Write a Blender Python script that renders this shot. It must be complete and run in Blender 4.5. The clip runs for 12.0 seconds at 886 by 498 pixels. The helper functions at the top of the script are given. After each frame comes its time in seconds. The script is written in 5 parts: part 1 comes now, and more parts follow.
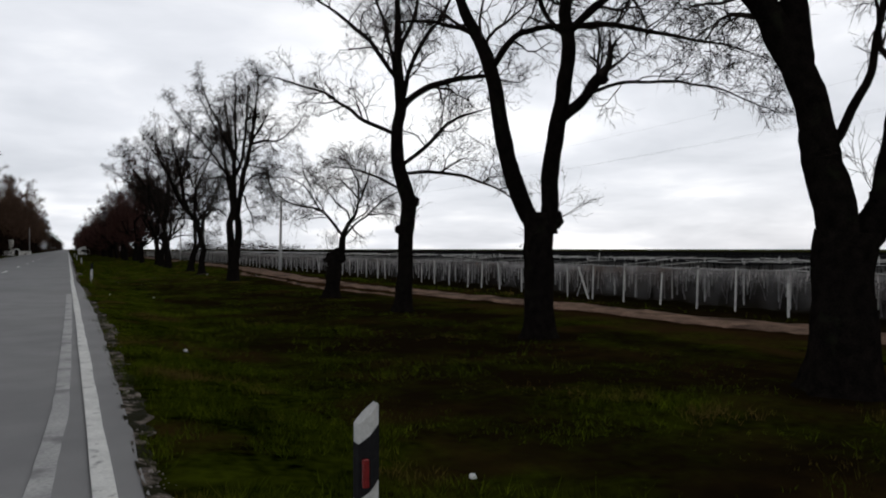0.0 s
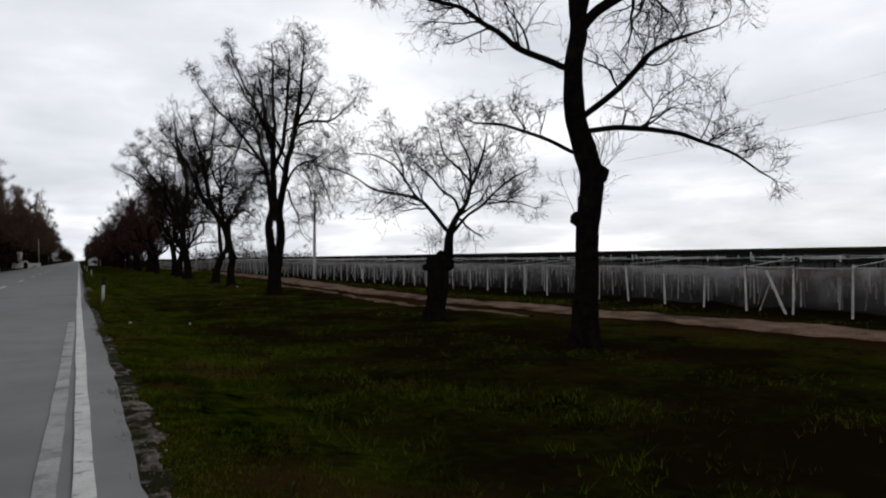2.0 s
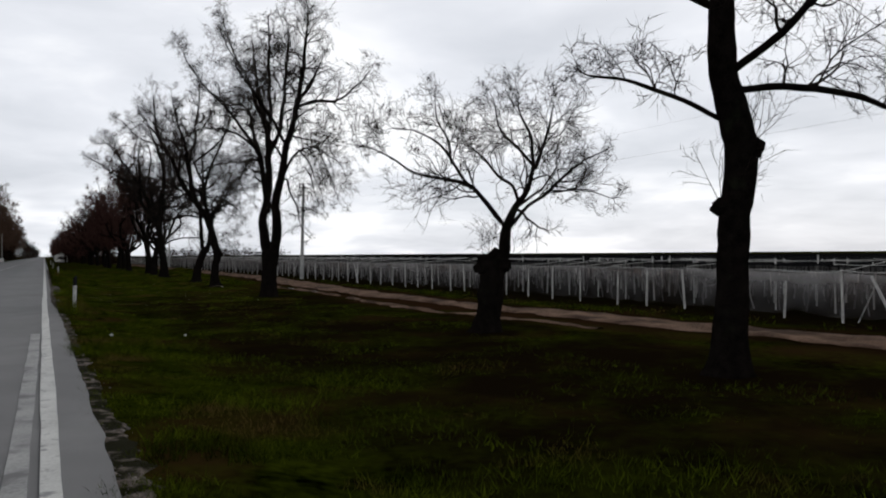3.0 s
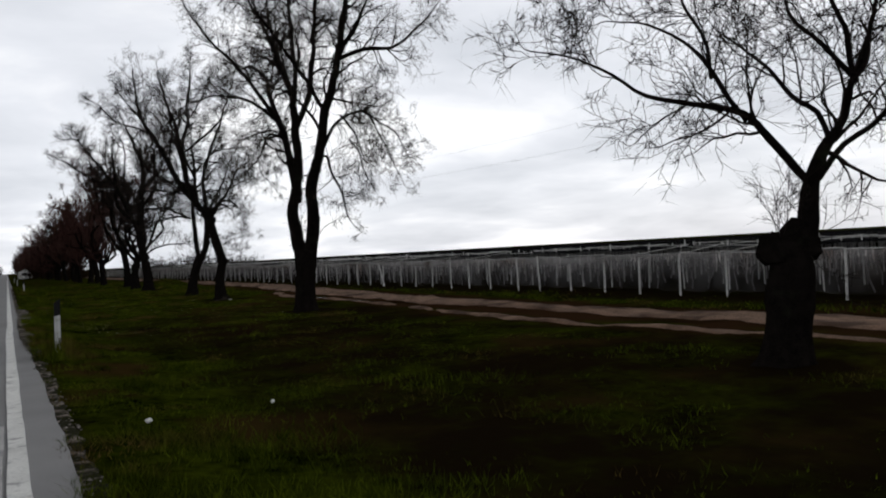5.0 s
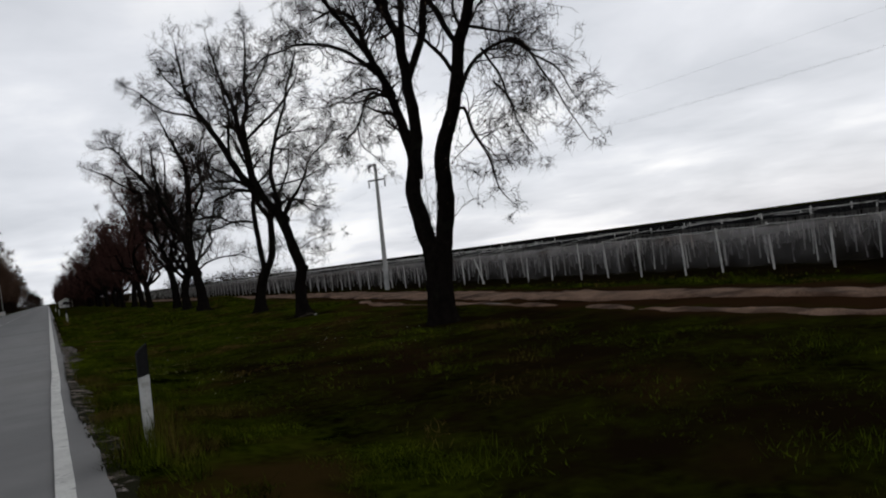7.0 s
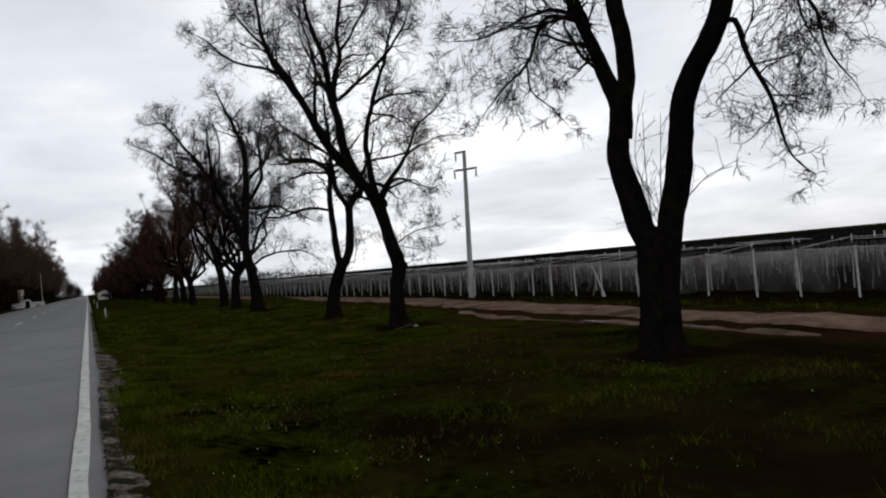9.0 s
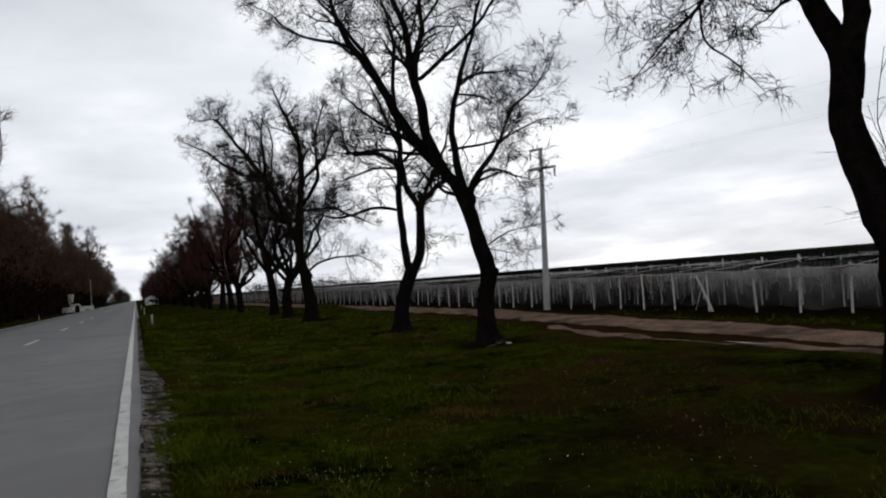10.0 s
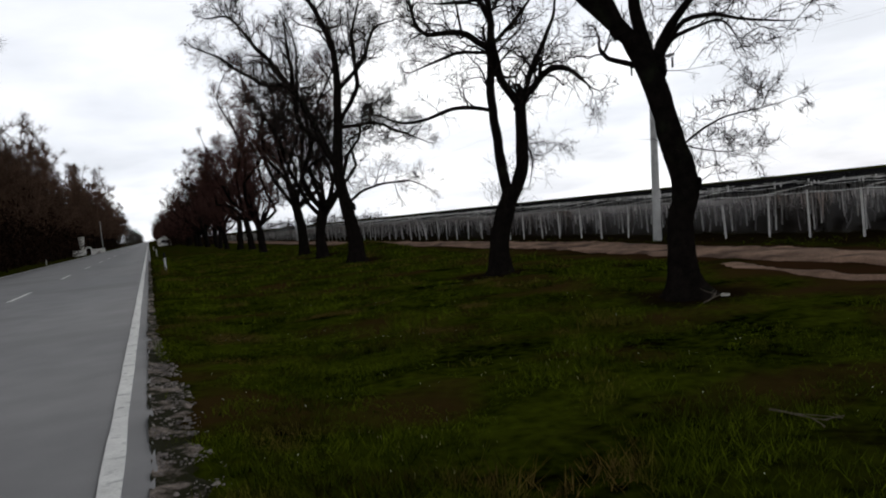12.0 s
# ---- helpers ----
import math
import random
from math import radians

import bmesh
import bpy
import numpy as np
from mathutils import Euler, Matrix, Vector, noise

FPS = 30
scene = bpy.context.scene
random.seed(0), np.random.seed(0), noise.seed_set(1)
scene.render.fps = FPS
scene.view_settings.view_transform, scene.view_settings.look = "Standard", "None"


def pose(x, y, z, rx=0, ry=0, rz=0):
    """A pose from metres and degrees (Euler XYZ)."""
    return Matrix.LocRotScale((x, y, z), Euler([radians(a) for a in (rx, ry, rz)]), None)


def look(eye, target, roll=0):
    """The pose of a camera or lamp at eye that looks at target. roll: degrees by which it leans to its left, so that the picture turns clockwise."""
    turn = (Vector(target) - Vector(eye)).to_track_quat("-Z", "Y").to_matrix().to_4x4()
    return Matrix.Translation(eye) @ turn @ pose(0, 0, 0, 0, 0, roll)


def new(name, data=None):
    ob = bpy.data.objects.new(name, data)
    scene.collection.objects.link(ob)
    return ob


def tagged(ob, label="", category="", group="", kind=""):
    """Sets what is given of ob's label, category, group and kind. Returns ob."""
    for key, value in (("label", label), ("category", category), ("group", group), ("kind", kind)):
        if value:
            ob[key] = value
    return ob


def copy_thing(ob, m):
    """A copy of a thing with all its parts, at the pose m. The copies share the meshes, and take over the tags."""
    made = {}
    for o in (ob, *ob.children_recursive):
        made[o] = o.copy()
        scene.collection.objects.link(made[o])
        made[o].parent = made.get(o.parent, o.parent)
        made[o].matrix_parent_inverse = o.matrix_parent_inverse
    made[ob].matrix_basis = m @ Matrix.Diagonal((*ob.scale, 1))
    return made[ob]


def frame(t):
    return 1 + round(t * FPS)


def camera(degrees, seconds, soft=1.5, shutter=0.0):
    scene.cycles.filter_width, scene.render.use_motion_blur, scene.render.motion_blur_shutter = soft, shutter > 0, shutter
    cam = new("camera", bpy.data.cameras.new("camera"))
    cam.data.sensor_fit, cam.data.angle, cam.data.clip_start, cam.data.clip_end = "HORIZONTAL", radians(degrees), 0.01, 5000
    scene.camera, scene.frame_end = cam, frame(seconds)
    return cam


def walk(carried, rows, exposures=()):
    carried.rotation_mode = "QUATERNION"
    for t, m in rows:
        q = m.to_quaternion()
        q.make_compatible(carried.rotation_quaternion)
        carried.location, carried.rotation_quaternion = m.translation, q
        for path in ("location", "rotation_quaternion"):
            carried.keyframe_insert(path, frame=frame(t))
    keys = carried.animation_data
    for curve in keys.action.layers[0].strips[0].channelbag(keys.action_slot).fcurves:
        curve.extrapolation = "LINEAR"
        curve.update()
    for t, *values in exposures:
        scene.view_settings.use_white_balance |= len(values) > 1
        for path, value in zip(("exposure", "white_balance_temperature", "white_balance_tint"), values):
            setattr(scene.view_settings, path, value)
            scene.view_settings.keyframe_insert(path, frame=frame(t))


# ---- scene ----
cam = camera(62.5, 12.0, soft=2.0)
METRES, EYE, TILT, LEAN, TURN = 47.0, 1.65, 0.0, 0.0, -27.2
ROWS = [
    (0.0, 0.0, 0.0, 0.0, 0.0, 0.0, -0.0),
    (0.5, -0.021, 0.0438, 0.0007, 0.15, 2.23, -0.61),
    (1.0, -0.0418, 0.0865, 0.0004, -2.46, 2.32, 0.4),
    (1.5, -0.0621, 0.1301, -0.0008, -3.07, -0.03, 1.64),
    (2.0, -0.0829, 0.1712, -0.0012, 0.69, 0.38, 1.04),
    (2.5, -0.104, 0.2111, -0.0017, -1.12, -0.16, 1.48),
    (3.0, -0.1249, 0.2508, -0.0017, -1.44, 0.36, 0.4),
    (5.0, -0.2059, 0.4074, -0.0024, -3.68, 0.07, 3.15),
    (5.5, -0.2248, 0.4427, -0.0024, -2.28, 0.92, 3.7),
    (6.0, -0.2431, 0.4777, -0.0021, -3.59, 0.11, 2.81),
    (6.5, -0.2612, 0.5149, -0.0025, -2.04, 0.11, 3.13),
    (7.0, -0.2791, 0.5509, -0.0028, -1.41, 0.14, 7.67),
    (9.0, -0.3457, 0.6821, -0.0015, 1.18, 1.06, 5.21),
    (9.5, -0.362, 0.7166, -0.0013, 1.57, 2.47, 3.78),
    (10.0, -0.3786, 0.7511, -0.0013, 4.35, 2.13, 4.45),
    (10.5, -0.3964, 0.787, -0.0018, 8.61, -2.54, 1.16),
    (11.0, -0.4128, 0.8208, -0.0017, 6.08, -1.85, 3.8),
    (11.5, -0.4304, 0.8575, -0.0001, 8.25, -0.18, 3.11),
    (12.0, -0.4485, 0.8933, -0.0012, 5.11, -3.03, 5.97),
]
# how far the camera has drifted sideways, time by time
SIDE = [-0.105, -0.08, -0.079, -0.094, -0.099, -0.087, -0.081, -0.038, -0.017, 0.010, -0.016, -0.017, 0.066, 0.059, 0.034, 0.027, 0.055, 0.050, 0.085]
walk(cam, [(t, pose(SIDE[ROWS.index((t, x, y, z, yaw, pitch, roll))], 0, EYE, TILT, LEAN, TURN) @ pose(METRES * x, METRES * y, METRES * z, 90 + pitch, roll, yaw)) for t, x, y, z, yaw, pitch, roll in ROWS],
     exposures=[(0.0, 0.0), (4.0, 0.0), (5.0, 0.0), (5.5, -0.06), (6.5, -0.12), (7.2, -0.12), (8.8, 0.0), (9.8, 0.02), (10.2, 0.08), (10.45, 0.25), (11.0, 0.3), (11.3, 0.12), (11.7, 0.12), (12.0, 0.25)])

# ---- sky and sun: a bright, closed layer of cloud ----
SUN_UP, SUN_TURN = radians(30), radians(62)
world = bpy.data.worlds.new("overcast")
scene.world = world
world.use_nodes = True
wn, wl = world.node_tree.nodes, world.node_tree.links
wn.clear()


def wnode(kind, **kw):
    n = wn.new(kind)
    for k, v in kw.items():
        n.inputs[k].default_value = v
    return n


coord = wn.new("ShaderNodeTexCoord")
sep = wn.new("ShaderNodeSeparateXYZ")
wl.new(coord.outputs["Generated"], sep.inputs[0])
lift = wn.new("ShaderNodeMath")
lift.operation = "MAXIMUM"
lift.inputs[1].default_value = 0.0
wl.new(sep.outputs["Z"], lift.inputs[0])
lift2 = wn.new("ShaderNodeMath")
lift2.operation = "ADD"
lift2.inputs[1].default_value = 0.16
wl.new(lift.outputs[0], lift2.inputs[0])
flat = []
for axis in "XY":
    n = wn.new("ShaderNodeMath")
    n.operation = "DIVIDE"
    wl.new(sep.outputs[axis], n.inputs[0])
    wl.new(lift2.outputs[0], n.inputs[1])
    flat.append(n)
plane = wn.new("ShaderNodeCombineXYZ")
wl.new(flat[0].outputs[0], plane.inputs[0])
wl.new(flat[1].outputs[0], plane.inputs[1])
warp = wnode("ShaderNodeTexNoise", Scale=0.55, Detail=3.0)
wl.new(plane.outputs[0], warp.inputs["Vector"])
push = wn.new("ShaderNodeMixRGB")
push.blend_type = "ADD"
push.inputs["Fac"].default_value = 0.9
wl.new(plane.outputs[0], push.inputs["Color1"])
wl.new(warp.outputs["Color"], push.inputs["Color2"])
clouds = wnode("ShaderNodeTexNoise", Scale=0.95, Detail=7.0, Roughness=0.5)
wl.new(push.outputs[0], clouds.inputs["Vector"])
tone = wn.new("ShaderNodeValToRGB")
tone.color_ramp.elements[0].position, tone.color_ramp.elements[0].color = 0.33, (0.58, 0.605, 0.655, 1)
tone.color_ramp.elements[1].position, tone.color_ramp.elements[1].color = 0.65, (0.96, 0.965, 0.98, 1)
mid = tone.color_ramp.elements.new(0.5)
mid.color = (0.73, 0.75, 0.80, 1)
wl.new(clouds.outputs["Fac"], tone.inputs[0])
sky = wn.new("ShaderNodeTexSky")
sky.sky_type, sky.sun_disc, sky.sun_elevation, sky.sun_rotation = "NISHITA", False, SUN_UP, SUN_TURN
blue = wnode("ShaderNodeBackground", Strength=0.06)
wl.new(sky.outputs[0], blue.inputs["Color"])
grey = wnode("ShaderNodeBackground", Strength=1.2)
# the unseen sky overhead is dimmed so that less light reaches the ground
zenith_dim = wn.new("ShaderNodeMapRange")
zenith_dim.interpolation_type = "SMOOTHSTEP"
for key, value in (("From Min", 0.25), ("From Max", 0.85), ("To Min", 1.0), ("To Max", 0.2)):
    zenith_dim.inputs[key].default_value = value
wl.new(sep.outputs["Z"], zenith_dim.inputs["Value"])
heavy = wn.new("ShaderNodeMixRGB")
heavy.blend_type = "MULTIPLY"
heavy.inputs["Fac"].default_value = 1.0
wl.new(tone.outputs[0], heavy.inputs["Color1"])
wl.new(zenith_dim.outputs[0], heavy.inputs["Color2"])
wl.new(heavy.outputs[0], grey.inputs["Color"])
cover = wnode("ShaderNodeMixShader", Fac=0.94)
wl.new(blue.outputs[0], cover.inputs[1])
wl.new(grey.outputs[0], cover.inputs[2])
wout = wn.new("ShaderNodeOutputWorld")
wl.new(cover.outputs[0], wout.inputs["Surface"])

sun = new("sun", bpy.data.lights.new("sun", "SUN"))
sun.data.energy, sun.data.angle, sun.data.color = 0.5, radians(25), (1.0, 0.97, 0.92)
sun.matrix_world = look((40 * math.sin(SUN_TURN) * math.cos(SUN_UP), 40 * math.cos(SUN_TURN) * math.cos(SUN_UP), 40 * math.sin(SUN_UP)), (0, 0, 0))


# ---- materials ----
def mat(name, low, high, scale=8.0, fine=60.0, rough=0.9, bump=0.3, stain=None, spread=0.0, metal=0.0, specular=0.3, size=0.02):
    """A surface whose colour runs from low to high by a coarse and a fine grain; stain: (colour, scale, from, to); spread: from piece to piece."""
    m = bpy.data.materials.new(name)
    m.use_nodes = True
    n, l = m.node_tree.nodes, m.node_tree.links
    shade = n["Principled BSDF"]
    shade.inputs["Roughness"].default_value, shade.inputs["Metallic"].default_value = rough, metal
    shade.inputs["Specular IOR Level"].default_value = specular
    place = n.new("ShaderNodeTexCoord")
    a, b = n.new("ShaderNodeTexNoise"), n.new("ShaderNodeTexNoise")
    for tex, sc, det in ((a, scale, 4.0), (b, fine, 3.0)):
        tex.inputs["Scale"].default_value, tex.inputs["Detail"].default_value = sc, det
        l.new(place.outputs["Object"], tex.inputs["Vector"])
    both = n.new("ShaderNodeMath")
    both.operation = "MULTIPLY_ADD"
    both.inputs[1].default_value = 0.55
    l.new(a.outputs["Fac"], both.inputs[0])
    half = n.new("ShaderNodeMath")
    half.operation = "MULTIPLY"
    half.inputs[1].default_value = 0.45
    l.new(b.outputs["Fac"], half.inputs[0])
    l.new(half.outputs[0], both.inputs[2])
    ramp = n.new("ShaderNodeValToRGB")
    ramp.color_ramp.elements[0].position, ramp.color_ramp.elements[0].color = 0.36, (*low, 1)
    ramp.color_ramp.elements[1].position, ramp.color_ramp.elements[1].color = 0.64, (*high, 1)
    l.new(both.outputs[0], ramp.inputs[0])
    colour = ramp.outputs[0]
    if stain:
        c = n.new("ShaderNodeTexNoise")
        c.inputs["Scale"].default_value, c.inputs["Detail"].default_value = stain[1], 5.0
        l.new(place.outputs["Object"], c.inputs["Vector"])
        cut = n.new("ShaderNodeMapRange")
        cut.inputs["From Min"].default_value, cut.inputs["From Max"].default_value = stain[2], stain[3]
        l.new(c.outputs["Fac"], cut.inputs["Value"])
        mix = n.new("ShaderNodeMixRGB")
        mix.inputs["Color2"].default_value = (*stain[0], 1)
        l.new(cut.outputs[0], mix.inputs["Fac"])
        l.new(colour, mix.inputs["Color1"])
        colour = mix.outputs[0]
    if spread:
        info = n.new("ShaderNodeNewGeometry")
        hsv = n.new("ShaderNodeHueSaturation")
        vary = n.new("ShaderNodeMapRange")
        vary.inputs["To Min"].default_value, vary.inputs["To Max"].default_value = 1 - spread, 1 + spread
        l.new(info.outputs["Random Per Island"], vary.inputs["Value"])
        l.new(vary.outputs[0], hsv.inputs["Value"])
        l.new(colour, hsv.inputs["Color"])
        colour = hsv.outputs[0]
    l.new(colour, shade.inputs["Base Color"])
    if bump:
        relief = n.new("ShaderNodeBump")
        relief.inputs["Strength"].default_value, relief.inputs["Distance"].default_value = bump, size
        l.new(both.outputs[0], relief.inputs["Height"])
        l.new(relief.outputs[0], shade.inputs["Normal"])
    return m


ASPHALT = mat("worn_asphalt", (0.16, 0.16, 0.165), (0.21, 0.21, 0.213), 1.2, 90, 0.75, 0.35, ((0.15, 0.15, 0.153), 0.2, 0.50, 0.70), size=0.006)
ROAD_PAINT = mat("road_paint", (0.52, 0.52, 0.50), (0.74, 0.74, 0.71), 3.0, 50, 0.7, 0.2, ((0.3, 0.3, 0.3), 7.0, 0.57, 0.70), size=0.004)
OLD_PAINT = mat("faded_paint", (0.26, 0.26, 0.26), (0.46, 0.46, 0.45), 1.6, 30, 0.8, 0.2, ((0.19, 0.19, 0.19), 2.2, 0.54, 0.66), size=0.004)
GRAVEL = mat("edge_grit", (0.03, 0.023, 0.017), (0.25, 0.21, 0.185), 9.0, 70, 1.0, 0.6, ((0.012, 0.012, 0.004), 3.6, 0.40, 0.50), specular=0.05)
CRUMB = mat("asphalt_crumb", (0.05, 0.045, 0.042), (0.22, 0.195, 0.18), 9.0, 60, 0.95, 0.0, spread=0.5, specular=0.05)
DIRT = mat("rutted_soil", (0.060, 0.034, 0.022), (0.215, 0.135, 0.092), 1.5, 22, 0.95, 0.7, ((0.045, 0.024, 0.014), 0.7, 0.50, 0.64), specular=0.05, size=0.05)
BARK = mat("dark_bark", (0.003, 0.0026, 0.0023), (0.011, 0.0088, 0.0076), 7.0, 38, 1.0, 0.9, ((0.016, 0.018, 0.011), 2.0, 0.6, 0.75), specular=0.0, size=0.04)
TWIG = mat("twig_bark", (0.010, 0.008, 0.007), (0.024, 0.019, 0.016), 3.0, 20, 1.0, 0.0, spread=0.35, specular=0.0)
RED_TWIG = mat("red_twig_bark", (0.036, 0.017, 0.014), (0.080, 0.041, 0.034), 0.6, 12, 1.0, 0.0, spread=0.4, specular=0.0)
WOOD_TWIG = mat("brown_twig_bark", (0.040, 0.024, 0.016), (0.105, 0.066, 0.046), 0.3, 8, 1.0, 0.0, spread=0.4, specular=0.0)
DRY_WOOD = mat("dry_branch", (0.05, 0.04, 0.03), (0.12, 0.10, 0.08), 6.0, 40, 0.9, 0.2, specular=0.05)
POD = mat("dry_pod", (0.05, 0.035, 0.02), (0.10, 0.07, 0.04), 4.0, 30, 0.8, 0.0, spread=0.4)
# dead leaves, kept near-black to put the wood's inner shade into their colour
SHADED_DEAD_LEAF = mat("shaded_dead_leaf", (0.006, 0.0034, 0.0024), (0.022, 0.013, 0.009), 0.35, 7, 1.0, 0.0, spread=0.5, specular=0.0)
POST_PAINT = mat("limewashed_concrete", (0.36, 0.355, 0.34), (0.62, 0.605, 0.58), 5.0, 45, 0.95, 0.3, ((0.13, 0.12, 0.10), 2.0, 0.56, 0.72), spread=0.25, specular=0.05)
VINE = mat("vine_bark", (0.13, 0.12, 0.12), (0.27, 0.25, 0.25), 4.0, 30, 1.0, 0.0, spread=0.4, specular=0.0)
BUNDLE = mat("bundled_net", (0.10, 0.10, 0.10), (0.30, 0.30, 0.29), 2.5, 25, 1.0, 0.3, specular=0.0)
FRINGE = mat("shredded_net", (0.28, 0.26, 0.25), (0.50, 0.47, 0.45), 0.9, 14, 1.0, 0.0, ((0.24, 0.19, 0.165), 0.5, 0.52, 0.64), spread=0.35, specular=0.0)
CONCRETE = mat("pole_concrete", (0.30, 0.30, 0.29), (0.46, 0.46, 0.45), 4.0, 60, 0.9, 0.3)
STEEL = mat("grey_steel", (0.12, 0.12, 0.12), (0.24, 0.24, 0.24), 9.0, 60, 0.5, 0.1, metal=0.6)
WIRE = mat("dark_wire", (0.03, 0.03, 0.03), (0.06, 0.06, 0.06), 9.0, 60, 0.6, 0.0)
WHITE = mat("white_plastic", (0.36, 0.36, 0.34), (0.52, 0.52, 0.50), 6.0, 50, 0.7, 0.1, ((0.22, 0.21, 0.17), 5.0, 0.56, 0.72), specular=0.2)
BLACK = mat("black_plastic", (0.008, 0.008, 0.009), (0.016, 0.016, 0.016), 6.0, 50, 0.9, 0.1, specular=0.05)
RED = mat("red_reflector", (0.11, 0.009, 0.009), (0.19, 0.016, 0.016), 30.0, 120, 0.25, 0.2, specular=0.6)
PLASTER = mat("white_plaster", (0.62, 0.61, 0.58), (0.82, 0.81, 0.78), 1.5, 25, 0.9, 0.3, ((0.3, 0.28, 0.25), 0.7, 0.55, 0.7))
TILE = mat("roof_tile", (0.16, 0.08, 0.06), (0.27, 0.14, 0.10), 3.0, 20, 0.9, 0.4)
DARKNESS = mat("dark_opening", (0.012, 0.012, 0.013), (0.02, 0.02, 0.02), 3.0, 20, 0.4, 0.0)
STONE = mat("pale_stone", (0.32, 0.30, 0.27), (0.52, 0.50, 0.46), 9.0, 40, 0.9, 0.5)
LITTER = mat("crumpled_paper", (0.6, 0.6, 0.58), (0.8, 0.8, 0.78), 20.0, 80, 0.7, 0.2)
BLADE = mat("grass_blade", (0.003, 0.0055, 0.0004), (0.072, 0.094, 0.006), 0.9, 5, 0.9, 0.0, ((0.085, 0.057, 0.018), 0.55, 0.55, 0.66), spread=0.85, specular=0.0)
HERB = mat("dry_herb", (0.12, 0.11, 0.05), (0.36, 0.34, 0.20), 3.0, 30, 0.9, 0.0, spread=0.4, specular=0.0)
PETAL = mat("petal", (0.5, 0.5, 0.42), (0.7, 0.7, 0.6), 20.0, 80, 0.8, 0.0)
WATER = mat("puddle_water", (0.02, 0.017, 0.013), (0.03, 0.025, 0.02), 2.0, 9, 0.06, 0.0, specular=0.5)


def meadow():
    """Short grass over dark earth; a mesh value marks worn turf and painted tree shade."""
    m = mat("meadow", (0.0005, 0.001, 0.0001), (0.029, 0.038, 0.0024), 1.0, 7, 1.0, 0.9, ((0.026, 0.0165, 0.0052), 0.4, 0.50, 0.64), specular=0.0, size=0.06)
    n, l = m.node_tree.nodes, m.node_tree.links
    shade = n["Principled BSDF"]
    was = shade.inputs["Base Color"].links[0].from_socket
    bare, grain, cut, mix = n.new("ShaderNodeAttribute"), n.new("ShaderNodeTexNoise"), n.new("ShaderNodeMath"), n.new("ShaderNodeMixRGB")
    bare.attribute_name = "soil_shade"
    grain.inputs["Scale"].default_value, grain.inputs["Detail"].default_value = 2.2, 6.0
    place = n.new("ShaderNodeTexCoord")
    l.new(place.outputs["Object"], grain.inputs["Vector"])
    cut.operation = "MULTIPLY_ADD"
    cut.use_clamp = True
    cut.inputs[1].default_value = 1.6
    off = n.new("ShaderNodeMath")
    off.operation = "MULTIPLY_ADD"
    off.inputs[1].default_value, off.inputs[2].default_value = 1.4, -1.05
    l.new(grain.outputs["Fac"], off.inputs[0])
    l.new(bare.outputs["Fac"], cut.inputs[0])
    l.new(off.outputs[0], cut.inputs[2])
    # near-black tone: worn earth by the track, painted shade under the trees
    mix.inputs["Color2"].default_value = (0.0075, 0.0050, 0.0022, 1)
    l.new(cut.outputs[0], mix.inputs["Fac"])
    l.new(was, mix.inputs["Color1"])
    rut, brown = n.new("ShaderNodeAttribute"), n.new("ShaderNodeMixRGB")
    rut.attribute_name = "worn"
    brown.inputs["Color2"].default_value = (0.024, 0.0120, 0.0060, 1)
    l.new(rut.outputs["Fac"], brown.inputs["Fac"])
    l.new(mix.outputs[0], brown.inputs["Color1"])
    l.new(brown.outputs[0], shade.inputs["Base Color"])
    return m


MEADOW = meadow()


def netting():
    """Black shade net: a close weave that lets a tenth of the light through."""
    m = mat("shade_net", (0.004, 0.004, 0.0045), (0.009, 0.009, 0.010), 2.0, 30, 1.0, 0.0, specular=0.0)
    n, l = m.node_tree.nodes, m.node_tree.links
    clear, mix = n.new("ShaderNodeBsdfTransparent"), n.new("ShaderNodeMixShader")
    mix.inputs["Fac"].default_value = 0.10
    l.new(n["Principled BSDF"].outputs[0], mix.inputs[1])
    l.new(clear.outputs[0], mix.inputs[2])
    l.new(mix.outputs[0], n["Material Output"].inputs["Surface"])
    return m


NET = netting()


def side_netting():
    """Thin grey net; the mesh's dense value sets how opaque it is."""
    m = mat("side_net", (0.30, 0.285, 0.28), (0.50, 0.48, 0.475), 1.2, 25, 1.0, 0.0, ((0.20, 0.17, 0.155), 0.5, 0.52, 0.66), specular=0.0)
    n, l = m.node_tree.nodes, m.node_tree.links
    clear, mix, opacity = n.new("ShaderNodeBsdfTransparent"), n.new("ShaderNodeMixShader"), n.new("ShaderNodeAttribute")
    opacity.attribute_name = "dense"
    l.new(opacity.outputs["Fac"], mix.inputs["Fac"])
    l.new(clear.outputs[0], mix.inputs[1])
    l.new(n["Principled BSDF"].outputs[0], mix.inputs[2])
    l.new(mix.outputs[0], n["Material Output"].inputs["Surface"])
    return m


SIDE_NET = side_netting()


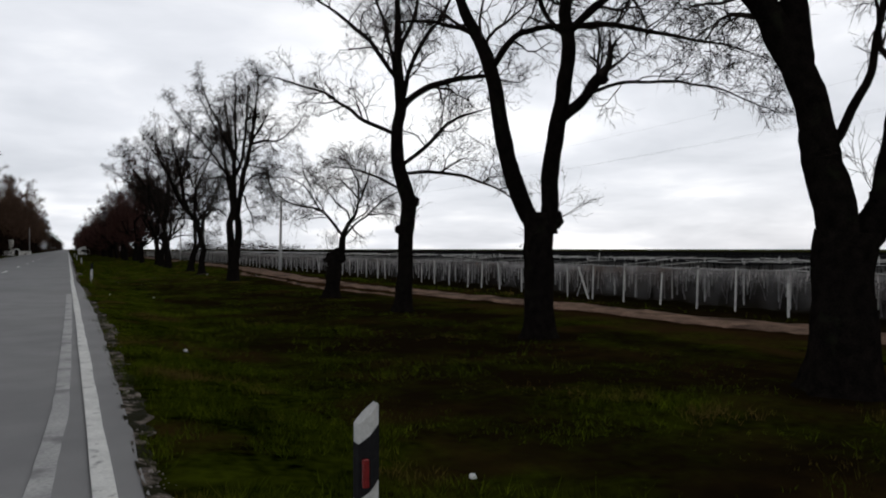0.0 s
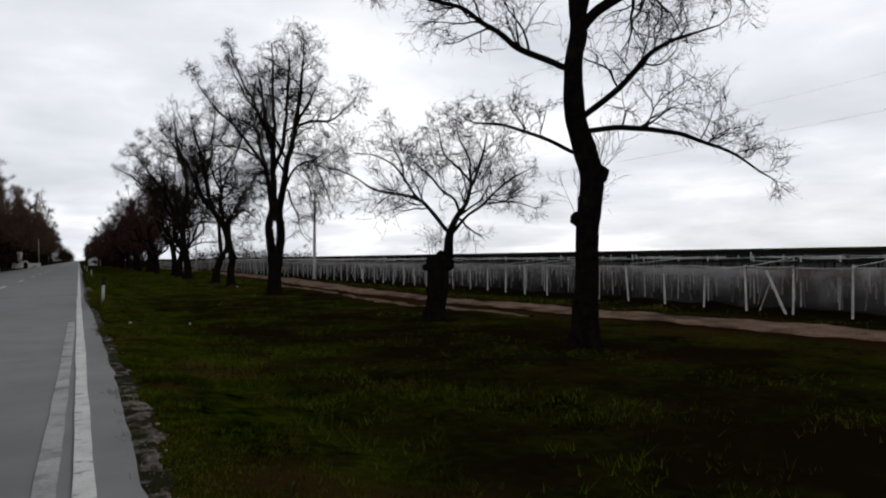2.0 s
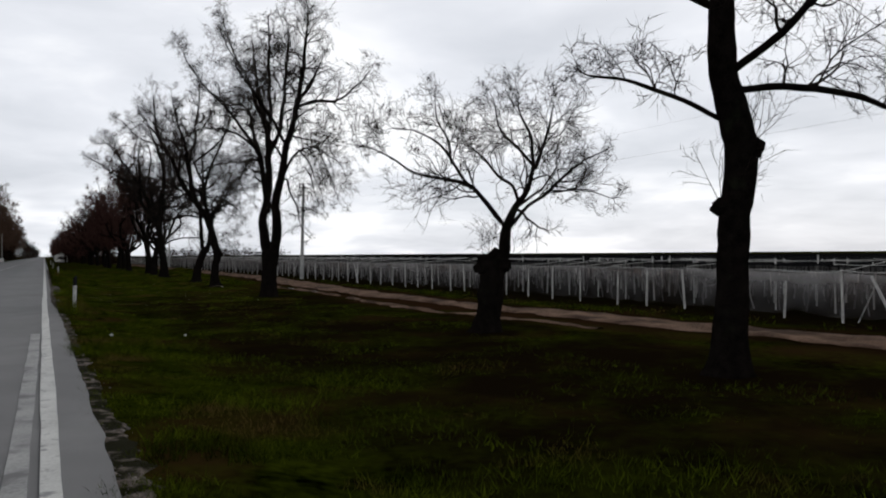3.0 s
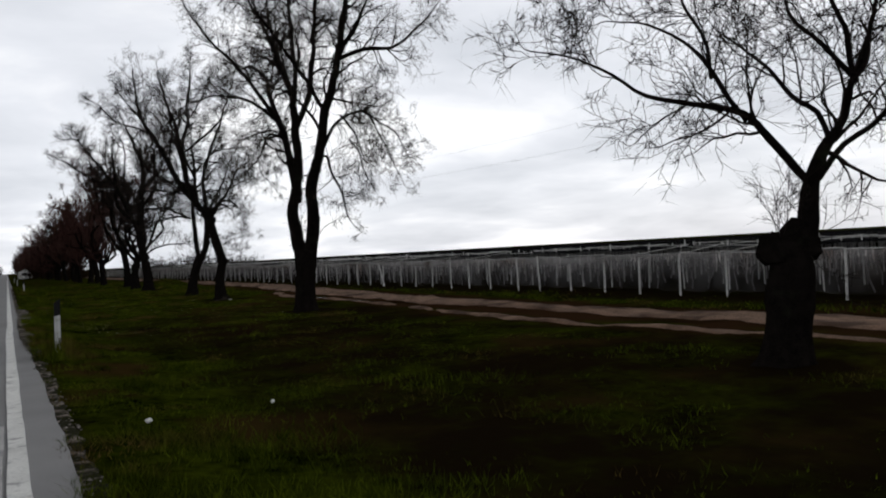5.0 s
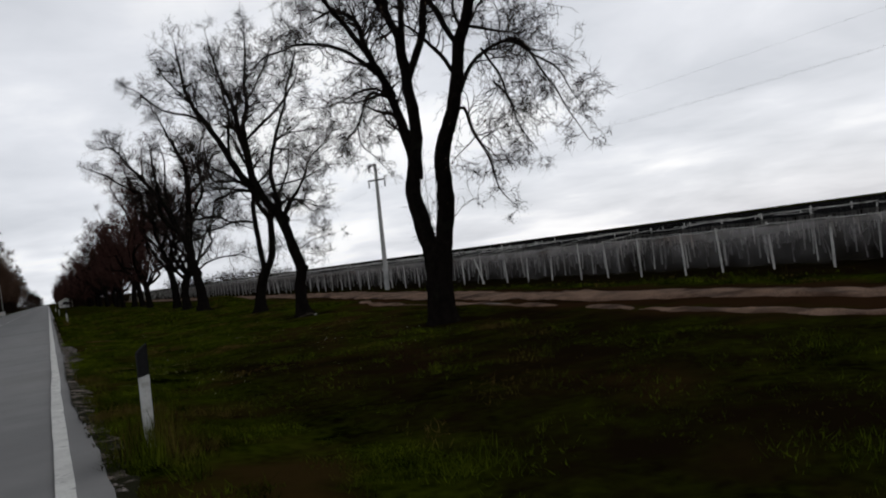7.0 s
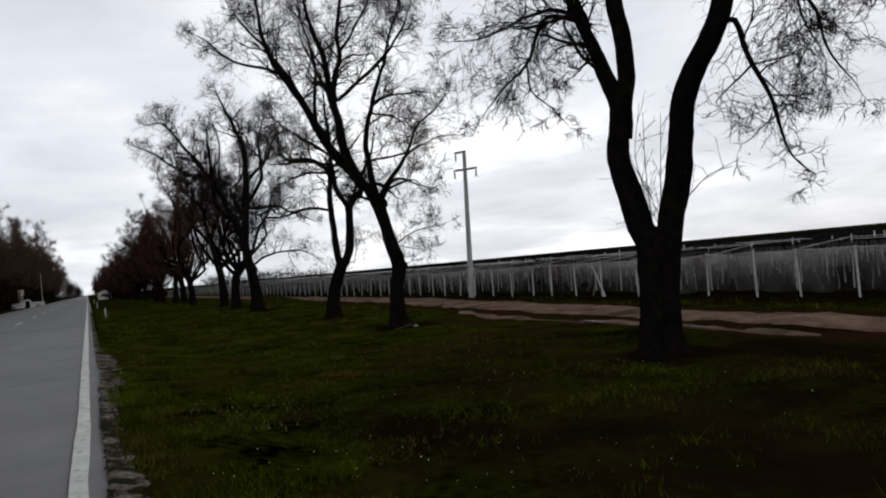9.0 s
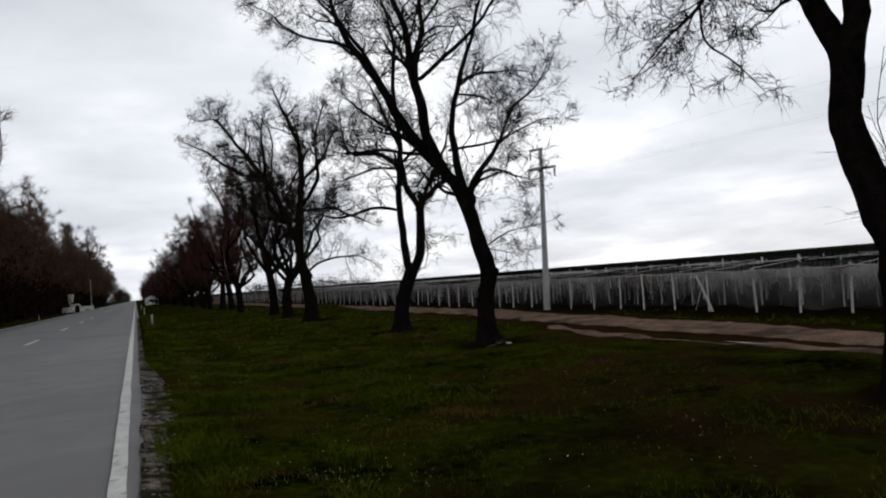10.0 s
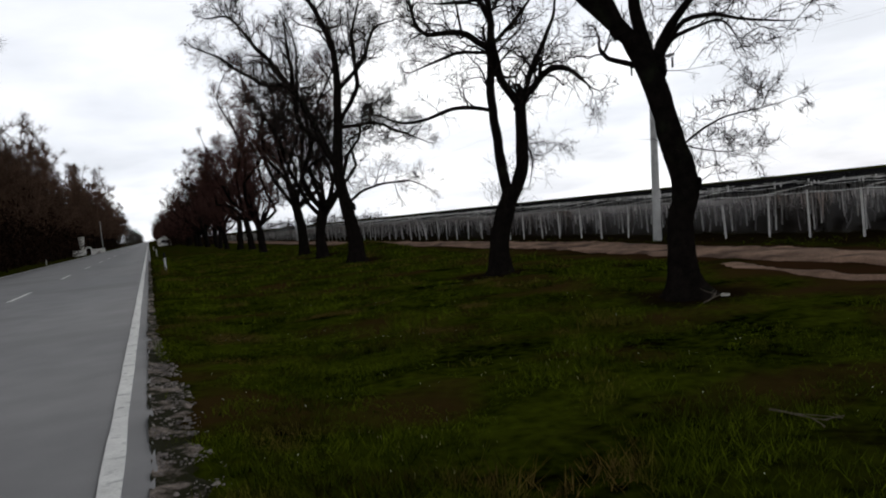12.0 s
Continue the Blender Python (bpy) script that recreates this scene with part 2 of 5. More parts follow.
# ---- building helpers ----
def mesh_of(name, verts, faces, smooth=False):
    """A mesh from arrays of places and of faces (all of one corner count, or a list)."""
    me = bpy.data.meshes.new(name)
    if isinstance(faces, np.ndarray):
        v, f = np.asarray(verts, dtype=np.float32), faces.astype(np.int32)
        me.vertices.add(len(v))
        me.vertices.foreach_set("co", v.ravel())
        me.loops.add(f.size)
        me.loops.foreach_set("vertex_index", f.ravel())
        me.polygons.add(len(f))
        me.polygons.foreach_set("loop_start", np.arange(0, f.size, f.shape[1], dtype=np.int32))
        me.update(calc_edges=True)
    else:
        me.from_pydata([tuple(p) for p in verts], [], faces)
    if smooth:
        me.polygons.foreach_set("use_smooth", np.ones(len(me.polygons), dtype=bool))
    me.update()
    return me


def part(name, data, material, parent=None, label=""):
    """A bmesh or mesh as one object under its thing."""
    if isinstance(data, bmesh.types.BMesh):
        me = bpy.data.meshes.new(name)
        bmesh.ops.recalc_face_normals(data, faces=data.faces)
        data.to_mesh(me)
        data.free()
        data = me
    if not data.materials:
        data.materials.append(material)
    ob = new(name, data)
    ob.parent = parent
    return tagged(ob, label)


def thing(name, x, y, z, label, category, group="", kind="", turn=0.0):
    ob = new(name)
    ob.empty_display_size = 0.2
    ob.matrix_world = pose(x, y, z, 0, 0, turn)
    return tagged(ob, label, category, group, kind)


def box(bm, x0, x1, y0, y1, z0, z1, bevel=0.0):
    made = bmesh.ops.create_cube(bm, size=1.0, matrix=Matrix.Translation(((x0 + x1) / 2, (y0 + y1) / 2, (z0 + z1) / 2)) @ Matrix.Diagonal((x1 - x0, y1 - y0, z1 - z0, 1)))
    if bevel:
        edges = list({e for v in made["verts"] for e in v.link_edges})
        bmesh.ops.bevel(bm, geom=edges, offset=bevel, segments=2, affect="EDGES", profile=0.6)
    return bm


def fbm(x, y, s, o=0.0):
    return noise.fractal((x * s + o, y * s - o, o * 0.7), 0.8, 2.0, 3)


def smooth(a, b, x):
    u = min(1.0, max(0.0, (x - a) / (b - a)))
    return u * u * (3 - 2 * u)


TRACK_Y = [-60, 12, 21, 28, 33, 38, 45, 50, 54, 58, 62, 70, 76, 90, 110, 260]
TRACK_X = [17.0, 15.9, 15.1, 14.5, 14.0, 13.6, 13.65, 14.1, 14.35, 14.45, 15.0, 15.75, 16.1, 16.2, 16.0, 16.0]
RUT_Y = [26, 32, 36, 40, 44, 48, 52, 57, 62]
RUT_X = [12.1, 11.5, 11.1, 11.2, 11.9, 11.9, 11.6, 11.9, 13.2]
SPUR_Y = [37.0, 40.6, 42.6, 43.8, 45.8, 48.1, 50.0, 51.9, 54.5]
SPUR_X = [3.4, 4.9, 5.4, 5.85, 6.8, 7.7, 8.7, 9.7, 11.2]


def track_x(y):
    return float(np.interp(y, TRACK_Y, TRACK_X)) + 0.12 * fbm(y, 0, 0.2)


def lie(x, y):
    """The height of the land."""
    z = -0.04 * smooth(0.26, 0.55, x) - 0.23 * smooth(0.6, 2.8, x) - 0.08 * smooth(9, 17, x) - 0.3 * smooth(-10.3, -13.0, x)
    z += 0.6 * math.exp(-((x - 11.6) / 1.5) ** 2 - ((y - 86.0) / 7.5) ** 2)
    if 0.5 < x < 60 or -60 < x < -10.4:
        rough = smooth(0.5, 2.0, x) if x > 0 else smooth(-10.4, -12, x)
        z += rough * (0.035 * fbm(x, y, 0.9) + 0.05 * fbm(x, y, 0.22, 3.1))
    if -10.6 < x < 0.62:
        z = min(z, -0.06) if -10.4 < x < 0.28 else z
    return z


FEET = (6.25, 13.08, 20.75, 27.55, 45.3, 56.9, 64.6, 78.2, 85.9, 91.9)


def soil_shade(x, y):
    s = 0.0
    # shade below the tree row, put into the turf's colour
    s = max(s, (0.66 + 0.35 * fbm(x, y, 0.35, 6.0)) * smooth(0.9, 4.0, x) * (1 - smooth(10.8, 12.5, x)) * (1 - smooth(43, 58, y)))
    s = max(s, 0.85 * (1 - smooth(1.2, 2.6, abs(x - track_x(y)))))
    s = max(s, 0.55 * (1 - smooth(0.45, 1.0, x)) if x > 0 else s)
    # bare earth and a painted pool of shade round each trunk foot
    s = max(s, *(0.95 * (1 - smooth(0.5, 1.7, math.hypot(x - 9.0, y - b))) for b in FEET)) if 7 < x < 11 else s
    # the field under the posts is darker too
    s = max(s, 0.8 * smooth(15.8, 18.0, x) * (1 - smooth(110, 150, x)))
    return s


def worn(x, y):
    """Where wheels have worn a way from the road to the track, and churned the earth beside it."""
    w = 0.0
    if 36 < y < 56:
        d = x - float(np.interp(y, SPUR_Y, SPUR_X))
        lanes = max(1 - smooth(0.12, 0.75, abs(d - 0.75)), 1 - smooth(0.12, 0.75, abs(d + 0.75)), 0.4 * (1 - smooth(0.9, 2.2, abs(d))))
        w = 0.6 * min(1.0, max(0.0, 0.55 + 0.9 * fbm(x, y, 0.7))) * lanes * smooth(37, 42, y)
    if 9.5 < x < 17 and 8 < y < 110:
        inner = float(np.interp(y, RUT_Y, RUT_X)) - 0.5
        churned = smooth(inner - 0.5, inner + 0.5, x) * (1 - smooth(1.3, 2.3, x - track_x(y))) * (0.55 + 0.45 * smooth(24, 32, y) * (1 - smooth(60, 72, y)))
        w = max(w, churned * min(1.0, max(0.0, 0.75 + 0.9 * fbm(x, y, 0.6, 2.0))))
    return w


# ---- ground, road, tracks ----
def spaced(stops):
    out = []
    for a, b, step in stops:
        out += list(np.arange(a, b - 1e-6, step))
    return out + [stops[-1][1]]


def build_ground():
    xs = spaced([(-3000, -300, 450), (-300, -60, 40), (-60, -14, 4), (-14, -10.2, 0.5), (-10.2, 0.3, 2.1), (0.3, 13, 0.22), (13, 21, 0.5), (21, 60, 5), (60, 300, 40), (300, 3000, 450)])
    ys = spaced([(-800, -100, 100), (-100, -4, 6), (-4, 80, 0.3), (80, 130, 1.5), (130, 300, 8), (300, 700, 40), (700, 4300, 400)])
    nx, ny = len(xs), len(ys)
    verts = [(x, y, lie(x, y)) for y in ys for x in xs]
    i = np.arange(nx * ny).reshape(ny, nx)
    faces = np.stack([i[:-1, :-1], i[:-1, 1:], i[1:, 1:], i[1:, :-1]], -1).reshape(-1, 4)
    me = mesh_of("ground", np.array(verts), faces, smooth=True)
    bare = me.attributes.new("soil_shade", "FLOAT", "POINT")
    bare.data.foreach_set("value", np.array([soil_shade(x, y) for y in ys for x in xs], dtype=np.float32))
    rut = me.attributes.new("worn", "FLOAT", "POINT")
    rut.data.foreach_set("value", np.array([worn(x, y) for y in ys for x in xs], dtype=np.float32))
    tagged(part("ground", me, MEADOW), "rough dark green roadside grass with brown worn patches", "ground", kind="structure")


def strip(name, left, right, y0, y1, step, z, material, label, category, thick=0.0, cross=2, kind="structure", parent=None):
    """A long sheet between two edges, each a function of y, cut across into a few columns."""
    ys = np.arange(y0, y1 + step / 2, step)
    verts = []
    for y in ys:
        a, b = left(y), right(y)
        for k in range(cross):
            x = a + (b - a) * k / (cross - 1)
            verts.append((x, y, z(x, y, k / (cross - 1))))
    i = np.arange(len(verts)).reshape(len(ys), cross)
    faces = np.stack([i[:-1, :-1], i[:-1, 1:], i[1:, 1:], i[1:, :-1]], -1).reshape(-1, 4)
    ob = part(name, mesh_of(name, np.array(verts), faces, smooth=True), material, parent)
    return tagged(ob, label, category, kind=kind)


EDGE_Y, EDGE_X, GRIT_W = [5.4, 18.6, 26, 33, 38, 42.5, 44.7, 48, 52, 55, 60, 66], [0.385, 0.53, 0.50, 0.47, 0.40, 0.30, 0.31, 0.34, 0.38, 0.37, 0.36, 0.36], [0.14, 0.24, 0.16, 0.13, 0.16, 0.22, 0.14, 0.22, 0.38, 0.32, 0.12, 0.08]
LINE_Y, LINE_OFF = [5, 15, 28, 43, 46, 52], [0.012, 0.022, 0.008, -0.02, 0.008, 0.0]


def build_road():
    near = lambda y: float(np.interp(y, EDGE_Y, EDGE_X)) + 0.03 * fbm(y, 1, 0.9) + 0.016 * fbm(y, 7, 5.0)
    ys = list(np.arange(-30, 110, 0.25)) + list(np.arange(110, 400, 8)) + list(np.arange(400, 4001, 200))
    us = [0.0, 0.0, 0.25, 0.5, 0.75, 1.0, 1.0]
    verts = []
    for y in ys:
        a, b = -10.35 + 0.05 * fbm(y, 3, 0.8), near(y) if y < 110 else 0.5
        for k, u in enumerate(us):
            verts.append((a + (b - a) * u + (0.02 if k == 6 else 0), y, -0.09 if k in (0, 6) else 0.0))
    i = np.arange(len(verts)).reshape(len(ys), len(us))
    faces = np.stack([i[:-1, :-1], i[:-1, 1:], i[1:, 1:], i[1:, :-1]], -1).reshape(-1, 4)
    tagged(part("road", mesh_of("road", np.array(verts), faces), ASPHALT), "grey worn asphalt country road with crumbled edge", "road", kind="structure")
    flat = lambda h: (lambda x, y, u: h)
    wob = lambda c, o: (lambda y: c + 0.012 * fbm(y, o, 0.7) + 0.006 * fbm(y, o, 6.0))
    veer = lambda f: (lambda y: f(y) + float(np.interp(y, LINE_Y, LINE_OFF)))
    strip("edge_line", veer(wob(0.03, 1)), veer(wob(0.178, 2)), -30, 900, 0.5, flat(0.008), ROAD_PAINT, "white painted edge line on the asphalt", "road marking")
    strip("edge_line", wob(-10.05, 3), wob(-9.90, 4), -30, 900, 1.0, flat(0.004), ROAD_PAINT, "white painted edge line on the asphalt", "road marking")
    drift = lambda f: (lambda y: f(y) + float(np.interp(y, [0, 5, 8.5, 14.5, 24, 40], [-0.10, -0.06, 0.08, 0.13, 0.17, 0.19])))
    strip("old_edge_line", drift(wob(-0.33, 5)), drift(wob(-0.17, 6)), -20, 30, 0.3, flat(0.004), OLD_PAINT, "faded remains of an older edge line", "road marking")
    for k in range(-5, 34):
        y1 = 80.9 + 16.6 * k
        ob = strip("centre_dash", wob(-4.25, 7), wob(-4.09, 8), y1 - 5.0, y1, 0.5, flat(0.004), ROAD_PAINT, "white dash of the centre line", "road marking")
        tagged(ob, group="centre line dashes")
    grit = lambda y: near(y) - 0.03
    far = lambda y: near(y) + 0.05 + float(np.interp(y, EDGE_Y, GRIT_W)) * (1 + 0.5 * fbm(y, 9, 0.5) + 0.5 * fbm(y, 4, 2.6))
    strip("gritty_shoulder", grit, far, -20, 110, 0.10, lambda x, y, u: lie(x, y) + 0.014 - 0.03 * smooth(0.75, 1.0, u) + 0.016 * fbm(x, y, 4.0), GRAVEL, "crumbled asphalt and grit along the road edge", "road shoulder", cross=9)
    rng = np.random.default_rng(3)
    vs, fs = [], []
    ring = [(1, 0.1), (0.45, 0.9), (-0.5, 0.8), (-1, -0.15), (-0.4, -0.9), (0.6, -0.75)]
    for _ in range(7500):
        y = rng.uniform(0, 64) if rng.random() < 0.4 else rng.uniform(46, 60)
        wide = float(np.interp(y, EDGE_Y, GRIT_W))
        x = near(y) + (abs(rng.normal(0, 0.06)) if rng.random() < 0.45 else wide * rng.normal(0.75, 0.25))
        if not near(y) < x < near(y) + 1.15 * wide + 0.04 or fbm(x, y, 2.2, 1.0) < rng.normal(0.06, 0.10):
            continue
        r, turn = rng.uniform(0.004, 0.010) + 0.022 * rng.random() ** 6, rng.uniform(0, 6.28)
        b, c, s_, h = len(vs), math.cos(turn), math.sin(turn), lie(x, y) + 0.012
        vs += [(x + r * (u * c - w * s_), y + r * (u * s_ + w * c), h) for u, w in ring]
        vs += [(x + 0.7 * r * (u * c - w * s_), y + 0.7 * r * (u * s_ + w * c), h + r * rng.uniform(0.45, 0.8)) for u, w in ring]
        fs += [(b + k, b + (k + 1) % 6, b + 6 + (k + 1) % 6, b + 6 + k) for k in range(6)]
        fs += [(b + 6, b + 7, b + 8, b + 9), (b + 6, b + 9, b + 10, b + 11)]
    tagged(part("loose_gravel", mesh_of("loose_gravel", np.array(vs), np.array(fs)), CRUMB), "loose grey crumbs of asphalt and grit at the road edge", "gravel", kind="stuff")


def build_track():
    half = lambda y: 1.05 + 0.25 * smooth(48, 58, y) - 0.25 * smooth(30, 36, y) * (1 - smooth(44, 52, y))
    left = lambda y: track_x(y) - half(y) + 0.2 * fbm(y, 2, 0.35) + 0.1 * fbm(y, 5, 1.7)
    right = lambda y: track_x(y) + half(y) + 0.2 * fbm(y, 6, 0.35) + 0.1 * fbm(y, 8, 1.7)

    def rut(x, y, u):
        dip = 0.05 * math.exp(-((u - 0.24) / 0.10) ** 2) + 0.05 * math.exp(-((u - 0.76) / 0.10) ** 2)
        edge = 0.085 * (1 - smooth(0, 0.14, min(u, 1 - u)))
        return lie(x, y) + 0.065 - dip * 0.6 - edge + 0.035 * fbm(x, y, 1.5) + 0.03 * fbm(x, y * 0.35, 3.0, 4.0)

    strip("dirt_track", left, right, -30, 240, 0.4, rut, DIRT, "rutted brown dirt track beside the trees", "dirt track", cross=15)
    mid = lambda y: float(np.interp(y, RUT_Y, RUT_X)) + 0.15 * fbm(y, 3, 0.3)
    wide = lambda y: 0.40 + 0.22 * fbm(y, 1, 0.3) + 0.14 * fbm(y, 8, 1.1)
    strip("side_track", lambda y: mid(y) - wide(y), lambda y: mid(y) + wide(y), 27, 60, 0.2, lambda x, y, u: lie(x, y) + 0.018 - 0.06 * (1 - smooth(0, 0.35, min(u, 1 - u))) + 0.05 * fbm(x, y * 0.5, 1.6, 2.0), DIRT, "second worn lane beside the dirt track", "dirt track", cross=11)
    for y, a, b in ((50.6, 0.05, 0.6), (47.4, 0.04, 0.5)):
        bm = bmesh.new()
        x = mid(y) - 0.25
        ring = [bm.verts.new((a * math.cos(t) * (1 + 0.25 * fbm(t, x, 1.1)), b * math.sin(t) * (1 + 0.2 * fbm(t, y, 0.9)), 0)) for t in np.linspace(0, 2 * math.pi, 28, endpoint=False)]
        bm.faces.new(ring)
        ob = part("puddle", bm, WATER)
        ob.location = (x, y, lie(x, y) + 0.045)
        tagged(ob, "shallow rain puddle in a wheel rut", "puddle", "puddles in the ruts")


build_ground()
build_road()
build_track()


# ---- trees ----
UP = np.array((0.0, 0.0, 1.0))


def unit(v):
    return v / (np.linalg.norm(v) + 1e-9)


def tubes(lines, sides):
    """Tapered tubes round many lines of the same point count: arrays (N, n, 3) and (N, n)."""
    P, R = np.array([p for p, _ in lines]), np.array([r for _, r in lines])
    T = np.gradient(P, axis=1)
    T /= np.linalg.norm(T, axis=2, keepdims=True) + 1e-9
    ref = np.where(np.abs(T[:, 0, 2:3]) > 0.9, np.array((1.0, 0, 0)), UP)
    U = np.empty_like(T)
    turn = np.cross(T[:, 0], ref)
    for k in range(T.shape[1]):
        turn = turn - T[:, k] * np.sum(turn * T[:, k], axis=1, keepdims=True)
        turn = turn / (np.linalg.norm(turn, axis=1, keepdims=True) + 1e-9)
        U[:, k] = turn
    V = np.cross(T, U)
    ang = np.arange(sides) * 2 * math.pi / sides
    ring = P[:, :, None] + R[:, :, None, None] * (np.cos(ang)[:, None] * U[:, :, None] + np.sin(ang)[:, None] * V[:, :, None])
    N, n = R.shape
    i = np.arange(N * n * sides).reshape(N, n, sides)
    j = np.roll(i, -1, axis=2)
    return ring.reshape(-1, 3), np.stack([i[:, :-1], j[:, :-1], j[:, 1:], i[:, 1:]], -1).reshape(-1, 4)


def tube_mesh(name, groups, smooth_=True):
    vs, fs, base = [], [], 0
    for lines, sides in groups:
        by = {}
        for p, r in lines:
            by.setdefault(len(p), []).append((p, r))
        for some in by.values():
            v, f = tubes(some, sides)
            vs.append(v)
            fs.append(f + base)
            base += len(v)
    return mesh_of(name, np.concatenate(vs), np.concatenate(fs), smooth_)


def curve_through(pts, step):
    """A smooth line through a few places, cut into short steps."""
    pts = [np.array(p, dtype=float) for p in pts]
    ext = [2 * pts[0] - pts[1], *pts, 2 * pts[-1] - pts[-2]]
    out = []
    for a, b, c, d in zip(ext, ext[1:], ext[2:], ext[3:]):
        n = max(2, int(np.linalg.norm(c - b) / step))
        for k in range(n):
            t = k / n
            out.append(0.5 * (2 * b + (c - a) * t + (2 * a - 5 * b + 4 * c - d) * t * t + (3 * b - a - 3 * c + d) * t ** 3))
    return np.array(out + [pts[-1]])


def limb_mesh(name, pts, radii, flare=0.0, rough=0.10, seed=0):
    """A limb with lumpy bark; flare: how far its foot spreads."""
    line = curve_through(pts, 0.14)
    if not flare:
        bend = np.array([noise.noise_vector(Vector(p) * 1.5 + Vector((seed, 0, 0))) for p in line])
        line = line + bend * (0.075 * np.sin(np.linspace(0, math.pi, len(line))) ** 0.5)[:, None]
    along = np.linspace(0, len(radii) - 1, len(line))
    r = np.interp(along, range(len(radii)), radii)
    if flare:
        foot = line[:, 2] - line[0, 2]
        r = r * (1 + flare * np.exp(-foot / 0.22))
    v, f = tubes([(line, r)], 12)
    mid = np.repeat(line, 12, axis=0)
    out = v - mid
    s = 2.2 / max(0.12, float(radii[0]))
    lump = np.array([noise.fractal(Vector(p) * s * 0.5 + Vector((seed, 0, 0)), 0.9, 2.0, 3) for p in v])
    if flare:
        ang = np.arctan2(out[:, 1], out[:, 0])
        lump = lump + 1.6 * np.exp(-(v[:, 2] - line[0, 2]) / 0.25) * np.sin(ang * 5 + seed)
    v = mid + out * (1 + rough * lump)[:, None]
    n = len(line)
    faces = [tuple(q) for q in f] + [tuple(range(12 * (n - 1), 12 * n))]
    me = mesh_of(name, v, faces, True)
    return me, line, r


def sprout(out, rng, p, d, length, r, level, last, kids, droop, wild, tip):
    """Grow one crooked branch and, from it, its smaller ones, into out[level]."""
    n = ((7, 5, 3, 2) if last > 2 else (5, 3, 2))[level]
    pts, rad, dirs = [p], [r], []
    q, w = p, d
    bend = rng.normal(0, 0.9 * wild / n ** 0.5, 3)
    for k in range(1, n):
        kink = rng.normal(0, 1.25 * wild, 3)
        w = unit(w + bend + kink + UP * (0.09 - (0.0 if level < last - 2 else 0.85 * droop * k / n)))
        q = q + w * length / (n - 1)
        pts.append(q)
        dirs.append(w)
        rad.append(max(tip, r * (1 - 0.72 * k / (n - 1))) * (1 - 0.6 * k / (n - 1) if level == last else 1.0))
    out.setdefault(level, []).append((np.array(pts), np.array(rad)))
    if level >= last:
        return
    for c in range(kids[level]):
        u = (0.15 + 0.85 * (c + rng.random()) / kids[level]) * (n - 1)
        k = min(n - 2, int(u))
        at = pts[k] + (pts[k + 1] - pts[k]) * (u - k)
        side = unit(np.cross(dirs[k], rng.normal(0, 1, 3)))
        way = unit(dirs[k] * rng.uniform(0.6, 1.1) + side * rng.uniform(0.55, 1.05))
        sprout(out, rng, at, way, length * rng.uniform(0.35, 0.75) * (1.15 - 0.4 * u / n), max(tip, rad[k] * 0.6), level + 1, last, kids, droop, wild, tip)


def twigs_from(out, rng, line, r, count, length, start, last, kids, droop=0.25, wild=0.22, tip=0.0045):
    """Branches all along a limb, denser to its end."""
    n = len(line)
    for c in range(count):
        u = (start + (1 - start) * rng.random() ** 0.8) * (n - 1)
        k = min(n - 2, int(u))
        d = unit(line[k + 1] - line[k])
        side = unit(np.cross(d, rng.normal(0, 1, 3)))
        way = unit(d * rng.uniform(0.3, 0.9) + side * rng.uniform(0.6, 1.0) + UP * 0.15)
        sprout(out, rng, line[k], way, length * rng.uniform(0.6, 1.15) * (1.2 - 0.7 * k / n), max(tip, min(0.045, r[k] * 0.45)), 0, last, kids, droop, wild, tip)
    sprout(out, rng, line[-1], unit(line[-1] - line[-2]), length * 0.4, r[-1], 0, last, kids, droop, wild, tip)


def pods(rng, lines, count):
    """Small dry pods that hang from the twig ends."""
    vs, fs = [], []
    for p, _ in (lines[i] for i in rng.integers(0, len(lines), count)):
        a, h = p[rng.integers(1, len(p))], rng.uniform(0.05, 0.11)
        t = rng.uniform(0, math.pi)
        c, s = math.cos(t) * 0.012, math.sin(t) * 0.012
        b = len(vs)
        lean = rng.normal(0, 0.02, 2)
        vs += [a, a + (c, s, -h * 0.5), a + (lean[0], lean[1], -h), a + (-c, -s, -h * 0.5)]
        fs.append((b, b + 1, b + 2, b + 3))
    return mesh_of("seed_pods", np.array(vs), np.array(fs))


def fine_ends(rng, lines, count, length, width):
    """The finest shoots: slivers that fan out from the ends of the twigs."""
    pick = rng.integers(0, len(lines), count)
    A, B = np.array([p[0] for p, _ in lines]), np.array([p[-1] for p, _ in lines])
    S = np.cross(B - A, rng.normal(0, 1, A.shape))
    S *= 1.3 * width / (np.linalg.norm(S, axis=1, keepdims=True) + 1e-9)
    a = np.array([lines[i][0][0] for i in pick])
    b = np.array([lines[i][0][-1] for i in pick])
    d = b - a
    d /= np.linalg.norm(d, axis=1, keepdims=True) + 1e-9
    at = a + (b - a) * rng.uniform(0.2, 1.0, (count, 1))
    way = d + rng.normal(0, 0.6, (count, 3))
    way /= np.linalg.norm(way, axis=1, keepdims=True) + 1e-9
    side = np.cross(way, rng.normal(0, 1, (count, 3)))
    side /= np.linalg.norm(side, axis=1, keepdims=True) + 1e-9
    tip = at + way * (length * rng.uniform(0.5, 1.3, (count, 1)))
    v = np.concatenate([np.stack([at - side * width, at + side * width, tip], 1), np.stack([A - S, A + S, B], 1)]).reshape(-1, 3)
    return mesh_of("fine_twig_mass", v, np.arange(len(v)).reshape(-1, 3))


